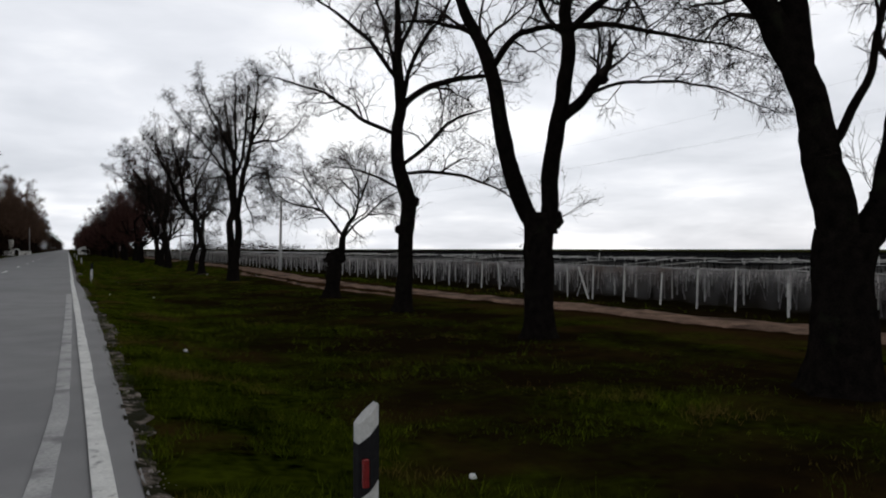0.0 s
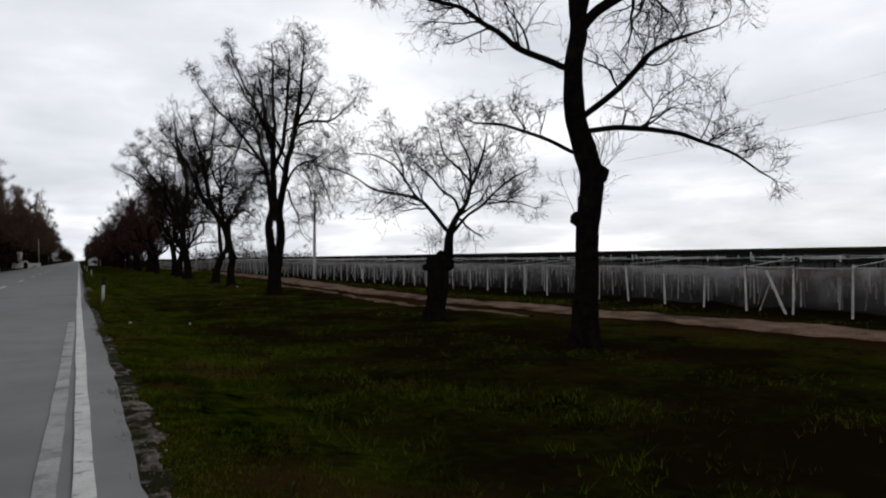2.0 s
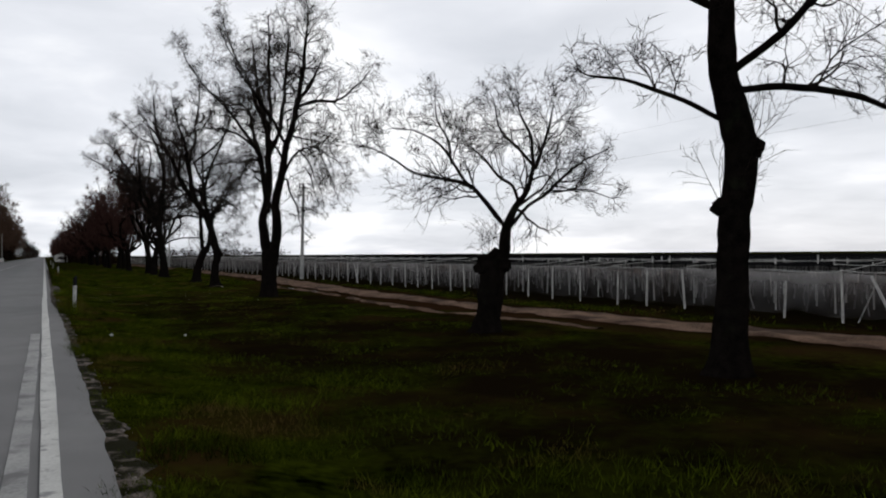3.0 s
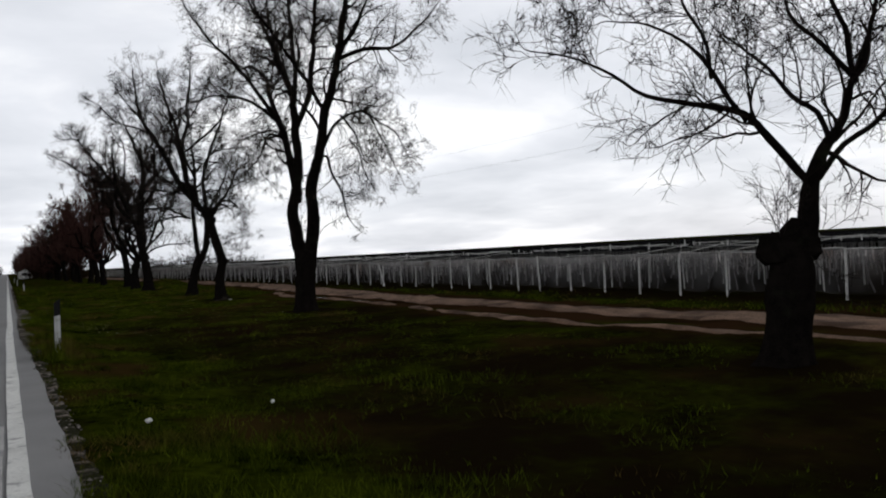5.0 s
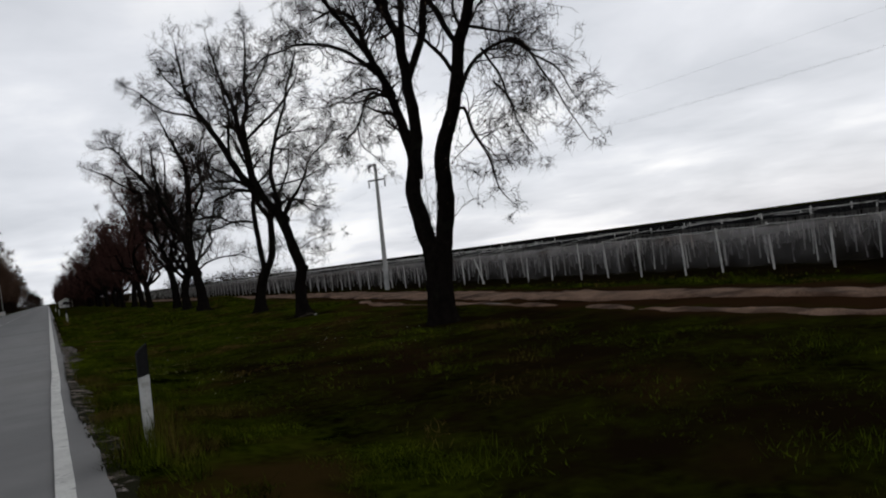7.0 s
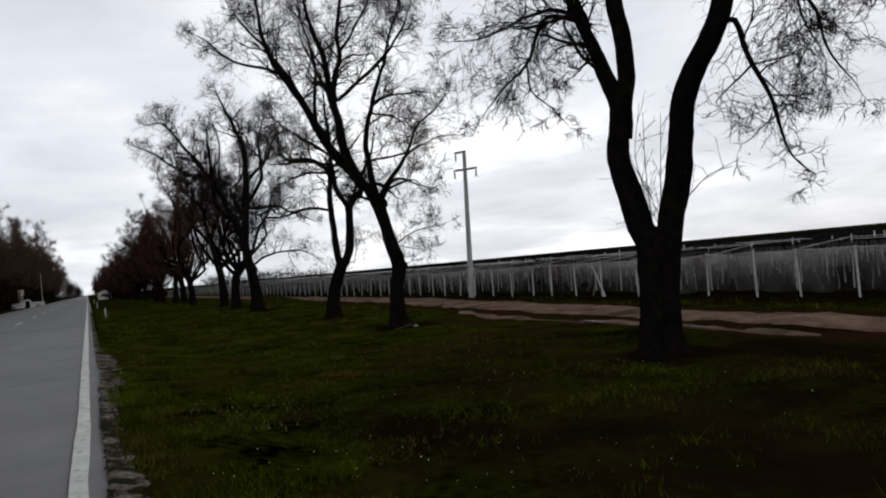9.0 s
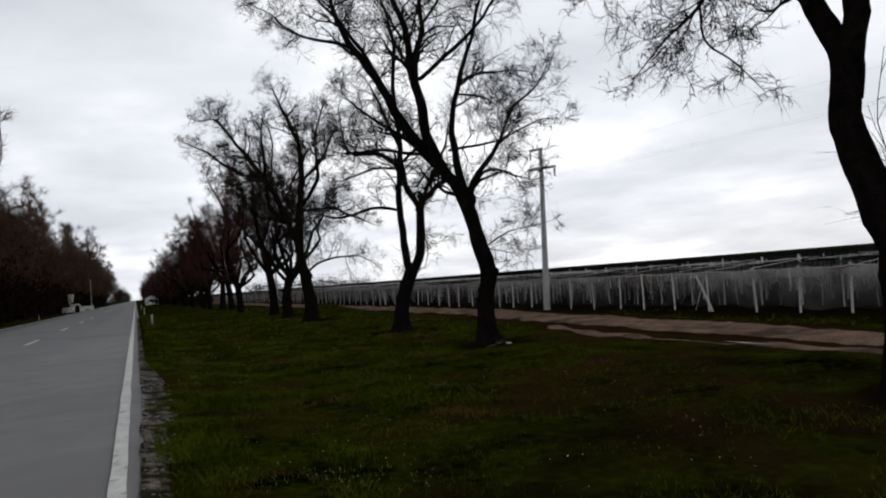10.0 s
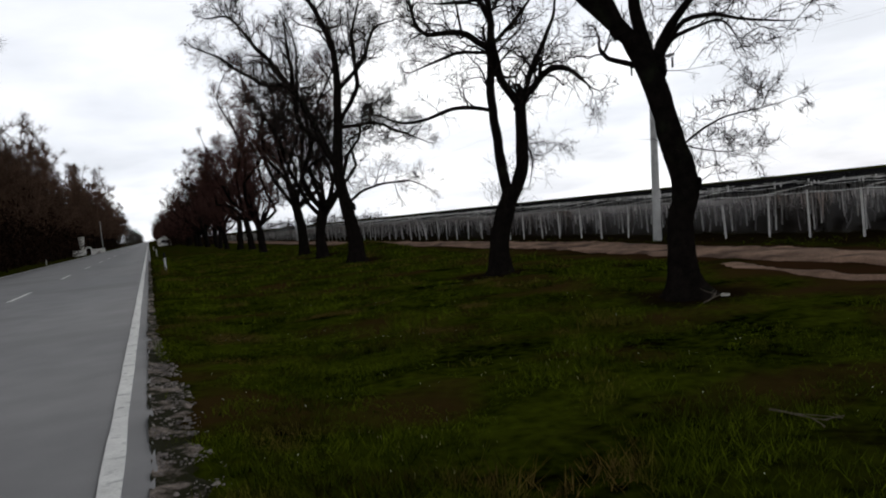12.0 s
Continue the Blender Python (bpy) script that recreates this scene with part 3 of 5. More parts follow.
class Tree:
    """An old roadside tree. Places are (to the field, along the road, up) from its foot."""

    def __init__(self, x, y, seed, label, kids=(5, 4, 5), length=2.15, per_limb=13, flare=0.45, wood=None, droop=0.25, hanging=0, stout=1.0):
        self.stout = stout
        self.rng, self.seed, self.kids, self.length, self.per_limb = np.random.default_rng(seed), seed, kids, length, per_limb
        self.flare, self.wood, self.droop, self.hanging, self.twigs, self.made = flare, wood or TWIG, droop, hanging, {}, 0
        self.top = thing("tree", x, y, lie(x, y) - 0.06, label, "tree", "roadside row of trees")

    def trunk(self, pts, radii):
        me, line, r = limb_mesh("trunk", pts, [r * self.stout for r in radii], flare=self.flare, seed=self.seed)
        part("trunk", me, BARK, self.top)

    def limb(self, pts, radii, start):
        self.made += 1
        a, b = np.array(pts[0]), np.array(pts[1])
        pts = [tuple(a - unit(b - a) * min(0.3, 1.6 * radii[0])), *pts]
        radii = [radii[0] * 0.95 * self.stout, *(r * self.stout for r in radii)]
        me, line, r = limb_mesh("limb", pts, radii, seed=self.seed + self.made)
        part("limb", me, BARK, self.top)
        size = min(1.0, 0.42 + radii[0] * 4.0)
        run = float(np.linalg.norm(np.diff(line, axis=0), axis=1).sum()) * (1 - start)
        count = max(3, round(self.per_limb * run / 3.2))
        twigs_from(self.twigs, self.rng, line, r, count, self.length * size, start, len(self.kids), self.kids, self.droop)

    def shoot(self, pts, radius):
        """A young straight shoot with a few side twigs."""
        line = curve_through(pts, 0.25)
        r = np.linspace(radius, 0.005, len(line))
        self.twigs.setdefault(0, []).append((line, r))
        last = len(self.kids)
        for k in range(1, len(line) - 1):
            way = unit(unit(line[k + 1] - line[k]) + self.rng.normal(0, 0.55, 3) * (1, 1, 0.3))
            sprout(self.twigs, self.rng, line[k], way, self.rng.uniform(0.25, 0.6), 0.006, last - 1, last, (2,) * last, 0.0, 0.1, 0.004)

    def burl(self, place, radius):
        bm = bmesh.new()
        bmesh.ops.create_icosphere(bm, subdivisions=3, radius=radius)
        for v in bm.verts:
            v.co = v.co * (1 + 0.35 * noise.fractal(v.co * 1.75 / radius + Vector((self.seed, 1, 2)), 0.9, 2.0, 3)) + Vector(place)
        part("burl", bm, BARK, self.top)
        last = len(self.kids)
        for _ in range(5):
            way = unit(self.rng.normal(0, 0.5, 3) + UP * 0.8)
            sprout(self.twigs, self.rng, np.array(place, dtype=float) + way * radius * 0.7, way, 0.8, 0.008, last - 2, last, self.kids, 0.0, 0.10, 0.004)

    def crown(self):
        groups = [(lines, 4 if lev == 0 else 3) for lev, lines in sorted(self.twigs.items()) if lev < len(self.kids)]
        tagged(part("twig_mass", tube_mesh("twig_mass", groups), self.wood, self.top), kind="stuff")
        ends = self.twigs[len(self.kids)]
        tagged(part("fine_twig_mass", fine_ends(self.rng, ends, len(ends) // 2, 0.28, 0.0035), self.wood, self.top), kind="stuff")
        if self.hanging:
            tagged(part("pod_mass", pods(self.rng, self.twigs[len(self.kids)], self.hanging), POD, self.top, "small dry hanging seed pods"), kind="stuff")


# the row of old trees along the verge

t = Tree(9.1, 6.25, 11, "heavy old bare tree forking low into two stems", droop=0.35)
t.trunk([(0.05, 0, 0), (0.05, 0, 0.8), (0.05, 0, 1.7), (0.05, -0.05, 2.2)], [0.47, 0.421, 0.376, 0.395])
t.limb([(-0.05, 0, 2), (-0.2, 0.1, 3.05), (-0.48, 0.25, 4.3), (-0.95, 0.48, 5.15), (-1.2, 0.6, 5.75), (-1.35, 0.7, 7.2)], [0.27, 0.225, 0.195, 0.165, 0.13, 0.038], 0.55)
t.limb([(-0.5, 0.26, 4.5), (-0.54, 0.28, 5.15), (-0.55, 0.3, 5.9), (-0.5, 0.25, 7.25)], [0.181, 0.158, 0.128, 0.03], 0.4)
t.limb([(0.25, -0.1, 2.05), (0.55, -0.3, 2.6), (0.7, -0.35, 3.5), (0.85, -0.45, 4.6), (0.95, -0.5, 6.45)], [0.241, 0.203, 0.173, 0.135, 0.03], 0.45)
t.limb([(-0.1, 0.05, 3.4), (0.1, -0.05, 3.85), (0.35, -0.15, 4.3), (0.45, -0.25, 5), (0.5, -0.25, 5.75)], [0.064, 0.056, 0.049, 0.038, 0.019], 0.35)
t.limb([(-1.1, 0.55, 5.3), (-1.55, 0.8, 5.6), (-2.05, 1.05, 5.65), (-2.5, 1.3, 5.45)], [0.06, 0.045, 0.03, 0.011], 0.2)
t.burl((0.5, -0.25, 2.55), 0.2)
t.crown()

t = Tree(9, 13.08, 12, "old bare tree with two upright stems and a broken stub", droop=0.3)
t.trunk([(-0.05, 0, 0), (-0.05, 0, 1.3), (-0.1, -0.05, 2.25), (-0.1, -0.05, 2.75)], [0.347, 0.305, 0.326, 0.316])
t.limb([(-0.1, 0.25, 2.6), (-0.57, 0.35, 3.75), (-0.85, 0.4, 5.1), (-0.95, 0.6, 6.05), (-1.15, 1.1, 7), (-1.3, 1.5, 8.15), (-1.35, 1.7, 9.5)], [0.2, 0.179, 0.163, 0.147, 0.116, 0.063, 0.021], 0.5)
t.limb([(0.05, -0.25, 2.6), (0.05, -0.3, 3.75), (0.1, -0.6, 4.9), (0.15, -0.75, 6.35), (0.1, -0.7, 7.2), (0.1, -0.75, 8.5), (0.1, -0.7, 9.75)], [0.189, 0.174, 0.158, 0.142, 0.116, 0.074, 0.021], 0.5)
t.limb([(0.15, -0.65, 4.75), (0.3, -1.1, 5.05), (0.4, -1.55, 5.45)], [0.116, 0.11, 0.116], 0.9)
t.limb([(0.3, -1.15, 5.1), (0.5, -1.8, 5.2), (0.85, -2.75, 5.1), (1.2, -3.7, 4.85), (1.5, -4.6, 4.35)], [0.036, 0.03, 0.022, 0.015, 0.008], 0.2)
t.limb([(0.2, -0.8, 6.6), (0.5, -1.7, 6.45), (0.8, -2.65, 6.05), (1.1, -3.6, 5.7), (1.4, -4.5, 5.25)], [0.055, 0.046, 0.032, 0.02, 0.008], 0.2)
t.limb([(0.15, -0.75, 6.5), (0.35, -1.35, 6.85), (0.5, -1.85, 7.2), (0.8, -2.65, 7.95)], [0.089, 0.074, 0.063, 0.021], 0.2)
t.limb([(-0.9, 0.45, 6), (-0.75, 0.05, 6.4), (-0.15, 0.15, 6.7), (0.1, -0.6, 6.7)], [0.079, 0.063, 0.058, 0.026], 0.3)
t.limb([(-1.05, 0.9, 6.65), (-1.35, 1.7, 7.1), (-1.65, 2.55, 7.4), (-1.95, 3.4, 7.5)], [0.053, 0.042, 0.032, 0.011], 0.2)
t.limb([(0.15, -0.75, 6.25), (-0.05, -0.15, 7.2), (-0.65, -0.35, 8.15), (-0.75, -0.2, 9.1)], [0.053, 0.047, 0.037, 0.016], 0.2)
t.burl((0.2, -0.2, 2.6), 0.2)
t.burl((0.44, -1.5, 5.4), 0.13)
t.crown()

t = Tree(9.4, 20.75, 13, "old bare tree with a single sinuous dark stem", droop=0.2)
t.trunk([(-0.2, 0.1, 0), (-0.15, 0.05, 1.25), (-0.15, 0, 2.35), (-0.1, -0.1, 3.45), (-0.41, -0.05, 4.6), (-0.48, -0.1, 5.7), (-0.38, -0.15, 6.4), (-0.48, -0.15, 7.75), (-0.5, -0.2, 9.2), (-0.57, -0.2, 10.8)], [0.287, 0.239, 0.231, 0.239, 0.199, 0.175, 0.159, 0.112, 0.08, 0.024])
t.limb([(-0.48, -0.15, 7.2), (-1.17, 0.15, 8.25), (-2.01, 0.6, 9.1), (-2.89, 1, 9.8)], [0.072, 0.064, 0.048, 0.016], 0.2)
t.limb([(-0.38, -0.15, 6.3), (0.02, -0.35, 6.75), (0.57, -0.65, 7.1), (1.72, -1.25, 7.3), (2.72, -1.75, 7.15)], [0.104, 0.096, 0.08, 0.056, 0.016], 0.25)
t.limb([(-0.48, -0.05, 5.55), (-1.38, 0.4, 6), (-2.28, 0.8, 6.7), (-3.28, 1.3, 7.1), (-4.08, 1.7, 7.35)], [0.064, 0.056, 0.04, 0.032, 0.016], 0.25)
t.limb([(-0.31, -0.1, 4.6), (0.32, -0.45, 5.15), (1.02, -0.85, 5.95), (2.02, -1.35, 6.35)], [0.064, 0.056, 0.04, 0.016], 0.25)
t.limb([(-0.19, -0.15, 4.35), (0.96, -0.75, 4.35), (2.15, -1.3, 3.95), (3, -1.7, 3.4)], [0.056, 0.048, 0.032, 0.016], 0.25)
t.limb([(-0.33, -0.2, 6.55), (-0.03, -0.4, 7.95), (0.7, -0.8, 9.2), (1.22, -1.1, 10.35)], [0.072, 0.064, 0.048, 0.016], 0.2)
t.limb([(-0.43, -0.15, 6.8), (-0.86, 0, 8.9), (-1.38, 0.2, 10.3)], [0.064, 0.048, 0.016], 0.2)
t.limb([(-0.19, -0.1, 3.8), (-1.29, 0.45, 4.4), (-2.21, 0.85, 4.55)], [0.04, 0.032, 0.016], 0.3)
t.limb([(-0.48, -0.15, 7.95), (-0.05, -0.45, 9.35), (0.08, -0.55, 10.8)], [0.064, 0.048, 0.016], 0.2)
t.burl((0.04, -0.15, 3.5), 0.2)
t.burl((-0.3, 0.1, 2.6), 0.15)
t.crown()

t = Tree(9.3, 27.55, 14, "pollarded bare tree with thick stump and young leaders", per_limb=13, droop=0.1)
t.trunk([(-0.15, 0.1, 0), (-0.1, 0.05, 0.7), (-0.05, 0, 1.35), (0, 0, 1.7), (0.12, -0.06, 1.98)], [0.31, 0.27, 0.31, 0.27, 0.15])
t.limb([(0.2, -0.1, 1.85), (0.25, -0.15, 2.5), (0.45, -0.25, 2.95), (0.7, -0.4, 3.4), (0.8, -0.5, 3.9)], [0.146, 0.111, 0.081, 0.058, 0.042], 0.5)
t.limb([(0.25, -0.15, 2.5), (-0.15, 0.1, 3.1), (-0.55, 0.3, 3.5), (-0.9, 0.55, 3.65), (-1.65, 0.95, 3.85), (-2.35, 1.4, 4.35), (-2.95, 1.75, 4.5)], [0.058, 0.05, 0.042, 0.035, 0.023, 0.015, 0.008], 0.2)
t.limb([(-0.5, 0.3, 3.45), (-0.85, 0.5, 4.05), (-1.15, 0.7, 4.55), (-1.55, 0.9, 4.75), (-2.05, 1.2, 4.85)], [0.035, 0.031, 0.023, 0.015, 0.008], 0.2)
t.limb([(-0.85, 0.5, 4.05), (-0.95, 0.55, 4.6), (-1.1, 0.65, 5), (-1.15, 0.7, 5.45)], [0.027, 0.023, 0.019, 0.008], 0.2)
t.limb([(0.5, -0.3, 3.1), (0.4, -0.25, 3.45), (0.1, -0.05, 3.7), (-0.25, 0.15, 4.15), (-0.75, 0.45, 4.65)], [0.038, 0.035, 0.027, 0.019, 0.008], 0.25)
t.limb([(0.8, -0.5, 3.9), (0.5, -0.3, 4.35), (0.2, -0.1, 4.7), (0.05, -0.05, 5.05), (0, 0, 5.55)], [0.038, 0.031, 0.027, 0.019, 0.008], 0.2)
t.limb([(0.8, -0.5, 3.95), (0.75, -0.45, 4.5), (0.55, -0.35, 5.05), (0.45, -0.3, 5.6)], [0.038, 0.031, 0.023, 0.008], 0.2)
t.limb([(0.85, -0.5, 3.95), (1, -0.6, 4.4), (1.1, -0.65, 4.75), (1.2, -0.75, 5.4)], [0.046, 0.035, 0.027, 0.008], 0.2)
t.limb([(0.3, -0.15, 2.5), (0.7, -0.4, 3), (1.1, -0.65, 3.3), (1.4, -0.85, 3.7), (1.8, -1.1, 4.05), (2.35, -1.4, 4.35)], [0.046, 0.038, 0.035, 0.031, 0.019, 0.008], 0.25)
t.limb([(1.2, -0.75, 3.35), (1.8, -1.05, 3.35), (2.35, -1.4, 3.15)], [0.023, 0.015, 0.008], 0.2)
t.burl((-0.16, 0.10, 1.6), 0.25)
t.burl((0.14, -0.08, 1.62), 0.22)
t.crown()

t = Tree(8.97, 45.3, 15, "old bare tree with double stem and drooping limbs", per_limb=16, droop=0.5, hanging=1800, stout=0.92, flare=0.3)
t.trunk([(-0.13, 0.12, 0), (-0.11, 0.1, 0.9), (-0.06, 0.04, 2.15)], [0.41, 0.36, 0.41])
t.limb([(-0.1, 0.15, 1.75), (-0.25, 0.6, 3.3), (0, 0.8, 4.4), (0, 1.2, 5.4), (-0.1, 1.75, 6.5)], [0.25, 0.215, 0.18, 0.14, 0.10], 0.7)
t.limb([(-0.05, 1.6, 6.4), (-0.2, 2.3, 7.55), (-0.3, 2.7, 8.55), (-0.6, 3.45, 9.2), (-1.0, 4.75, 9.25)], [0.11, 0.085, 0.07, 0.05, 0.017], 0.25)
t.limb([(0, 0.7, 4.1), (0.05, 0.55, 5.4), (0.1, 0.85, 7.0), (0.1, 1.25, 8.2), (0, 2.15, 9.6), (-0.1, 2.7, 11.6)], [0.17, 0.16, 0.125, 0.095, 0.068, 0.025], 0.45)
t.limb([(0.1, 0.85, 7.05), (0.2, 0.8, 8.5), (0.2, 1.05, 10.8), (0.2, 1.1, 12.9)], [0.093, 0.076, 0.06, 0.025], 0.2)
t.limb([(0.1, 0.75, 6.4), (0.5, 0.3, 7.8), (0.6, -0.15, 9.6), (0.7, -0.35, 12.1)], [0.11, 0.085, 0.07, 0.025], 0.25)
t.limb([(-0.05, 1.4, 6.1), (-0.35, 2.1, 6.6), (-0.74, 3.1, 6.55), (-1.1, 3.55, 6.45), (-1.5, 3.95, 6.5)], [0.045, 0.038, 0.028, 0.02, 0.01], 0.2)
t.limb([(0.1, 0, 1.8), (0.1, -0.33, 3.05), (-0.05, -0.9, 4.3), (-0.05, -1.6, 5.1), (0.1, -2.1, 6.6), (0.3, -2.7, 8.0), (0.5, -3.2, 9.9), (0.6, -3.4, 12.0)], [0.235, 0.20, 0.172, 0.15, 0.12, 0.095, 0.06, 0.022], 0.5)
t.limb([(-0.05, -1.5, 5.0), (0.4, -2.0, 6.1), (0.9, -2.7, 6.45), (1.2, -3.1, 6.15), (1.5, -3.6, 4.9), (1.8, -4.0, 3.9)], [0.06, 0.048, 0.034, 0.026, 0.018, 0.008], 0.25)
t.limb([(-0.05, -1.6, 5.1), (0.18, -1.7, 5.1), (0.27, -1.75, 4.72), (0.44, -1.85, 4.25), (0.58, -1.95, 3.8), (0.65, -2.0, 3.2), (0.9, -2.2, 2.75)], [0.05, 0.045, 0.04, 0.034, 0.028, 0.02, 0.008], 0.3)
t.limb([(0.3, -2.7, 8.0), (0.8, -3.5, 8.2), (1.6, -4.2, 8.2), (2.1, -4.7, 8.6), (2.6, -5.2, 9.3)], [0.075, 0.065, 0.045, 0.03, 0.015], 0.25)
t.limb([(0.3, -2.75, 8.05), (0.7, -3.0, 8.8), (1.2, -3.3, 9.9)], [0.085, 0.07, 0.025], 0.2)
t.limb([(0.1, -2.2, 6.9), (0.7, -2.3, 6.8), (1.5, -2.4, 6.7)], [0.045, 0.035, 0.017], 0.2)
t.limb([(0, -1.8, 5.9), (-0.4, -1.4, 6.8), (-1.0, -1.2, 7.3)], [0.055, 0.045, 0.017], 0.2)
t.limb([(-0.05, 1.4, 6.1), (-0.46, 2.05, 6.43), (-0.67, 2.29, 6.0), (-0.79, 2.42, 5.6), (-1.1, 2.8, 5.23), (-1.4, 3.1, 4.8)], [0.05, 0.042, 0.036, 0.028, 0.018, 0.008], 0.2)
t.limb([(-0.79, 2.42, 5.6), (-0.75, 2.38, 5.14), (-0.55, 2.15, 4.7), (-0.32, 1.89, 4.3)], [0.022, 0.018, 0.013, 0.006], 0.15)
t.limb([(0.85, -2.15, 5.6), (1.08, -2.4, 5.1), (1.17, -2.5, 4.4), (1.4, -2.7, 3.9)], [0.03, 0.024, 0.016, 0.007], 0.1)
t.limb([(0.9, -2.7, 6.4), (1.5, -2.6, 6.3), (2.1, -2.8, 5.8), (2.5, -3.1, 4.9)], [0.035, 0.028, 0.018, 0.007], 0.1)
t.limb([(0.5, -2.3, 6.3), (0.95, -2.05, 6.0), (1.35, -2.0, 5.2), (1.6, -2.1, 4.5)], [0.035, 0.028, 0.018, 0.007], 0.1)
t.burl((0, 0, 2.05), 0.2)
t.burl((-0.06, 1.65, 6.42), 0.12)
t.limb([(-0.05, 1.5, 6.3), (-0.8, 1.3, 7.4), (-1.8, 1.1, 8.6), (-2.9, 1.0, 9.6), (-3.7, 0.9, 10.9)], [0.08, 0.068, 0.05, 0.035, 0.012], 0.2)
t.limb([(-0.1, 1.75, 6.7), (-1.2, 1.7, 7.5), (-2.5, 1.6, 7.6), (-3.6, 1.4, 7.1), (-4.1, 1.3, 6.5)], [0.06, 0.05, 0.036, 0.022, 0.01], 0.2)
t.limb([(0.1, 0.85, 7.2), (-0.6, 0.6, 9.1), (-1.6, 0.4, 11.0), (-2.2, 0.3, 12.7)], [0.075, 0.06, 0.04, 0.014], 0.2)
t.limb([(0.1, -2.0, 6.5), (-0.7, -1.7, 8.0), (-1.7, -1.5, 9.5), (-2.5, -1.4, 11.2)], [0.07, 0.056, 0.036, 0.012], 0.2)
t.shoot([(-0.1, 0.1, 2.1), (-0.12, 0.13, 2.9), (-0.11, 0.13, 3.5), (-0.09, 0.1, 4.15)], 0.014)
t.shoot([(-0.01, 0.02, 2.2), (0.05, -0.06, 3.3), (0.1, -0.11, 4.1)], 0.012)
t.shoot([(-0.12, 0.13, 2.8), (-0.22, 0.25, 3.4), (-0.12, 0.14, 4.3)], 0.009)
t.shoot([(0.2, -0.25, 2.5), (0.45, -0.51, 2.87), (0.59, -0.68, 3.0), (0.78, -0.9, 3.06)], 0.010)
t.crown()

t = Tree(8.8, 56.9, 16, "leaning bare tree with a fan of rising limbs", per_limb=14, droop=0.08, flare=1.0, stout=0.96, length=1.9)
t.trunk([(0.05, 0, 0), (0, 0, 0.6), (0.05, 0.02, 1.35), (0.14, -0.07, 1.95), (-0.08, -0.07, 2.8), (-0.29, -0.03, 3.7), (-0.64, 0.07, 4.5)], [0.283, 0.24, 0.221, 0.234, 0.2, 0.2, 0.15])
t.limb([(-0.69, 0.07, 4.5), (-1.38, 0.51, 5.5), (-1.77, 0.94, 6.45), (-2.11, 1.31, 7.45), (-2.55, 1.75, 8.35), (-2.85, 2.1, 9.3), (-2.95, 2.4, 10.25), (-3, 2.65, 11.75)], [0.157, 0.142, 0.123, 0.104, 0.085, 0.062, 0.043, 0.014], 0.35)
t.limb([(-2.7, 1.2, 8.2), (-3.25, 1.65, 8.5), (-3.75, 2.15, 8.75), (-4.15, 2.7, 9.2), (-4.5, 3.25, 9.8), (-4.9, 3.8, 10.2)], [0.048, 0.043, 0.033, 0.027, 0.019, 0.009], 0.15)
t.limb([(-2.21, 0.96, 7.5), (-2.55, 1.2, 8.25), (-3.1, 1.45, 9.15), (-3.6, 1.75, 9.8), (-3.9, 1.95, 10.6)], [0.052, 0.048, 0.038, 0.028, 0.011], 0.2)
t.limb([(-0.84, 0.12, 4.7), (-1.19, 0.22, 5.6), (-1.32, 0.18, 6.55), (-1.5, 0.22, 7.6), (-1.6, 0.1, 8.35), (-1.95, 0, 9.2), (-2.15, -0.1, 9.9), (-2.35, -0.25, 10.95)], [0.152, 0.142, 0.123, 0.1, 0.081, 0.057, 0.043, 0.014], 0.4)
t.limb([(-1.26, 0.47, 6.95), (-1.21, 0.53, 7.75), (-0.95, 0.55, 8.7), (-0.95, 0.6, 9.55), (-0.8, 0.6, 10.35), (-0.65, 0.6, 11.8)], [0.081, 0.076, 0.067, 0.052, 0.04, 0.014], 0.25)
t.limb([(-0.95, 0.45, 8.75), (-0.6, 0.1, 9.35), (-0.35, -0.25, 9.9), (-0.05, -0.65, 10.65)], [0.043, 0.038, 0.028, 0.011], 0.2)
t.limb([(-1.82, 0.68, 6.35), (-1.81, 0.83, 7.15), (-1.65, 1.05, 8.05), (-1.65, 1.25, 8.95), (-1.75, 1.5, 9.9), (-2, 1.85, 11.05)], [0.057, 0.052, 0.048, 0.038, 0.028, 0.011], 0.25)
t.limb([(-1.11, 0.44, 7.3), (-0.56, 0.08, 7.75), (-0.15, -0.25, 8.1), (0.2, -0.65, 8.55), (0.5, -1.05, 9.05), (0.75, -1.4, 9.75)], [0.062, 0.057, 0.048, 0.038, 0.028, 0.011], 0.2)
t.limb([(-0.29, -0.03, 3.75), (-0.42, -0.01, 4.5), (-0.49, 0.1, 5.4), (-0.43, 0.27, 6.25), (-0.16, 0.37, 6.95), (0.15, 0.48, 7.65), (0.5, 0.55, 8.55), (0.8, 0.6, 9.45), (1.2, 0.65, 10.4), (1.45, 0.8, 11.35)], [0.12, 0.1, 0.085, 0.076, 0.067, 0.057, 0.048, 0.038, 0.028, 0.011], 0.35)
t.limb([(-0.16, -0.02, 7.1), (0.39, -0.01, 7.3), (1.19, -0.05, 7.4), (1.94, -0.05, 7.4)], [0.038, 0.03, 0.021, 0.009], 0.15)
t.limb([(-0.27, 0, 6.75), (0.18, -0.36, 6.6), (0.48, -0.79, 6.2)], [0.033, 0.027, 0.009], 0.15)
t.limb([(-0.29, -0.03, 3.7), (-0.15, -0.13, 4.35), (0.53, -0.51, 5.3), (0.81, -0.65, 6.05), (1.68, -0.79, 6.85), (2.04, -0.89, 7.5)], [0.09, 0.065, 0.045, 0.034, 0.022, 0.008], 0.35)
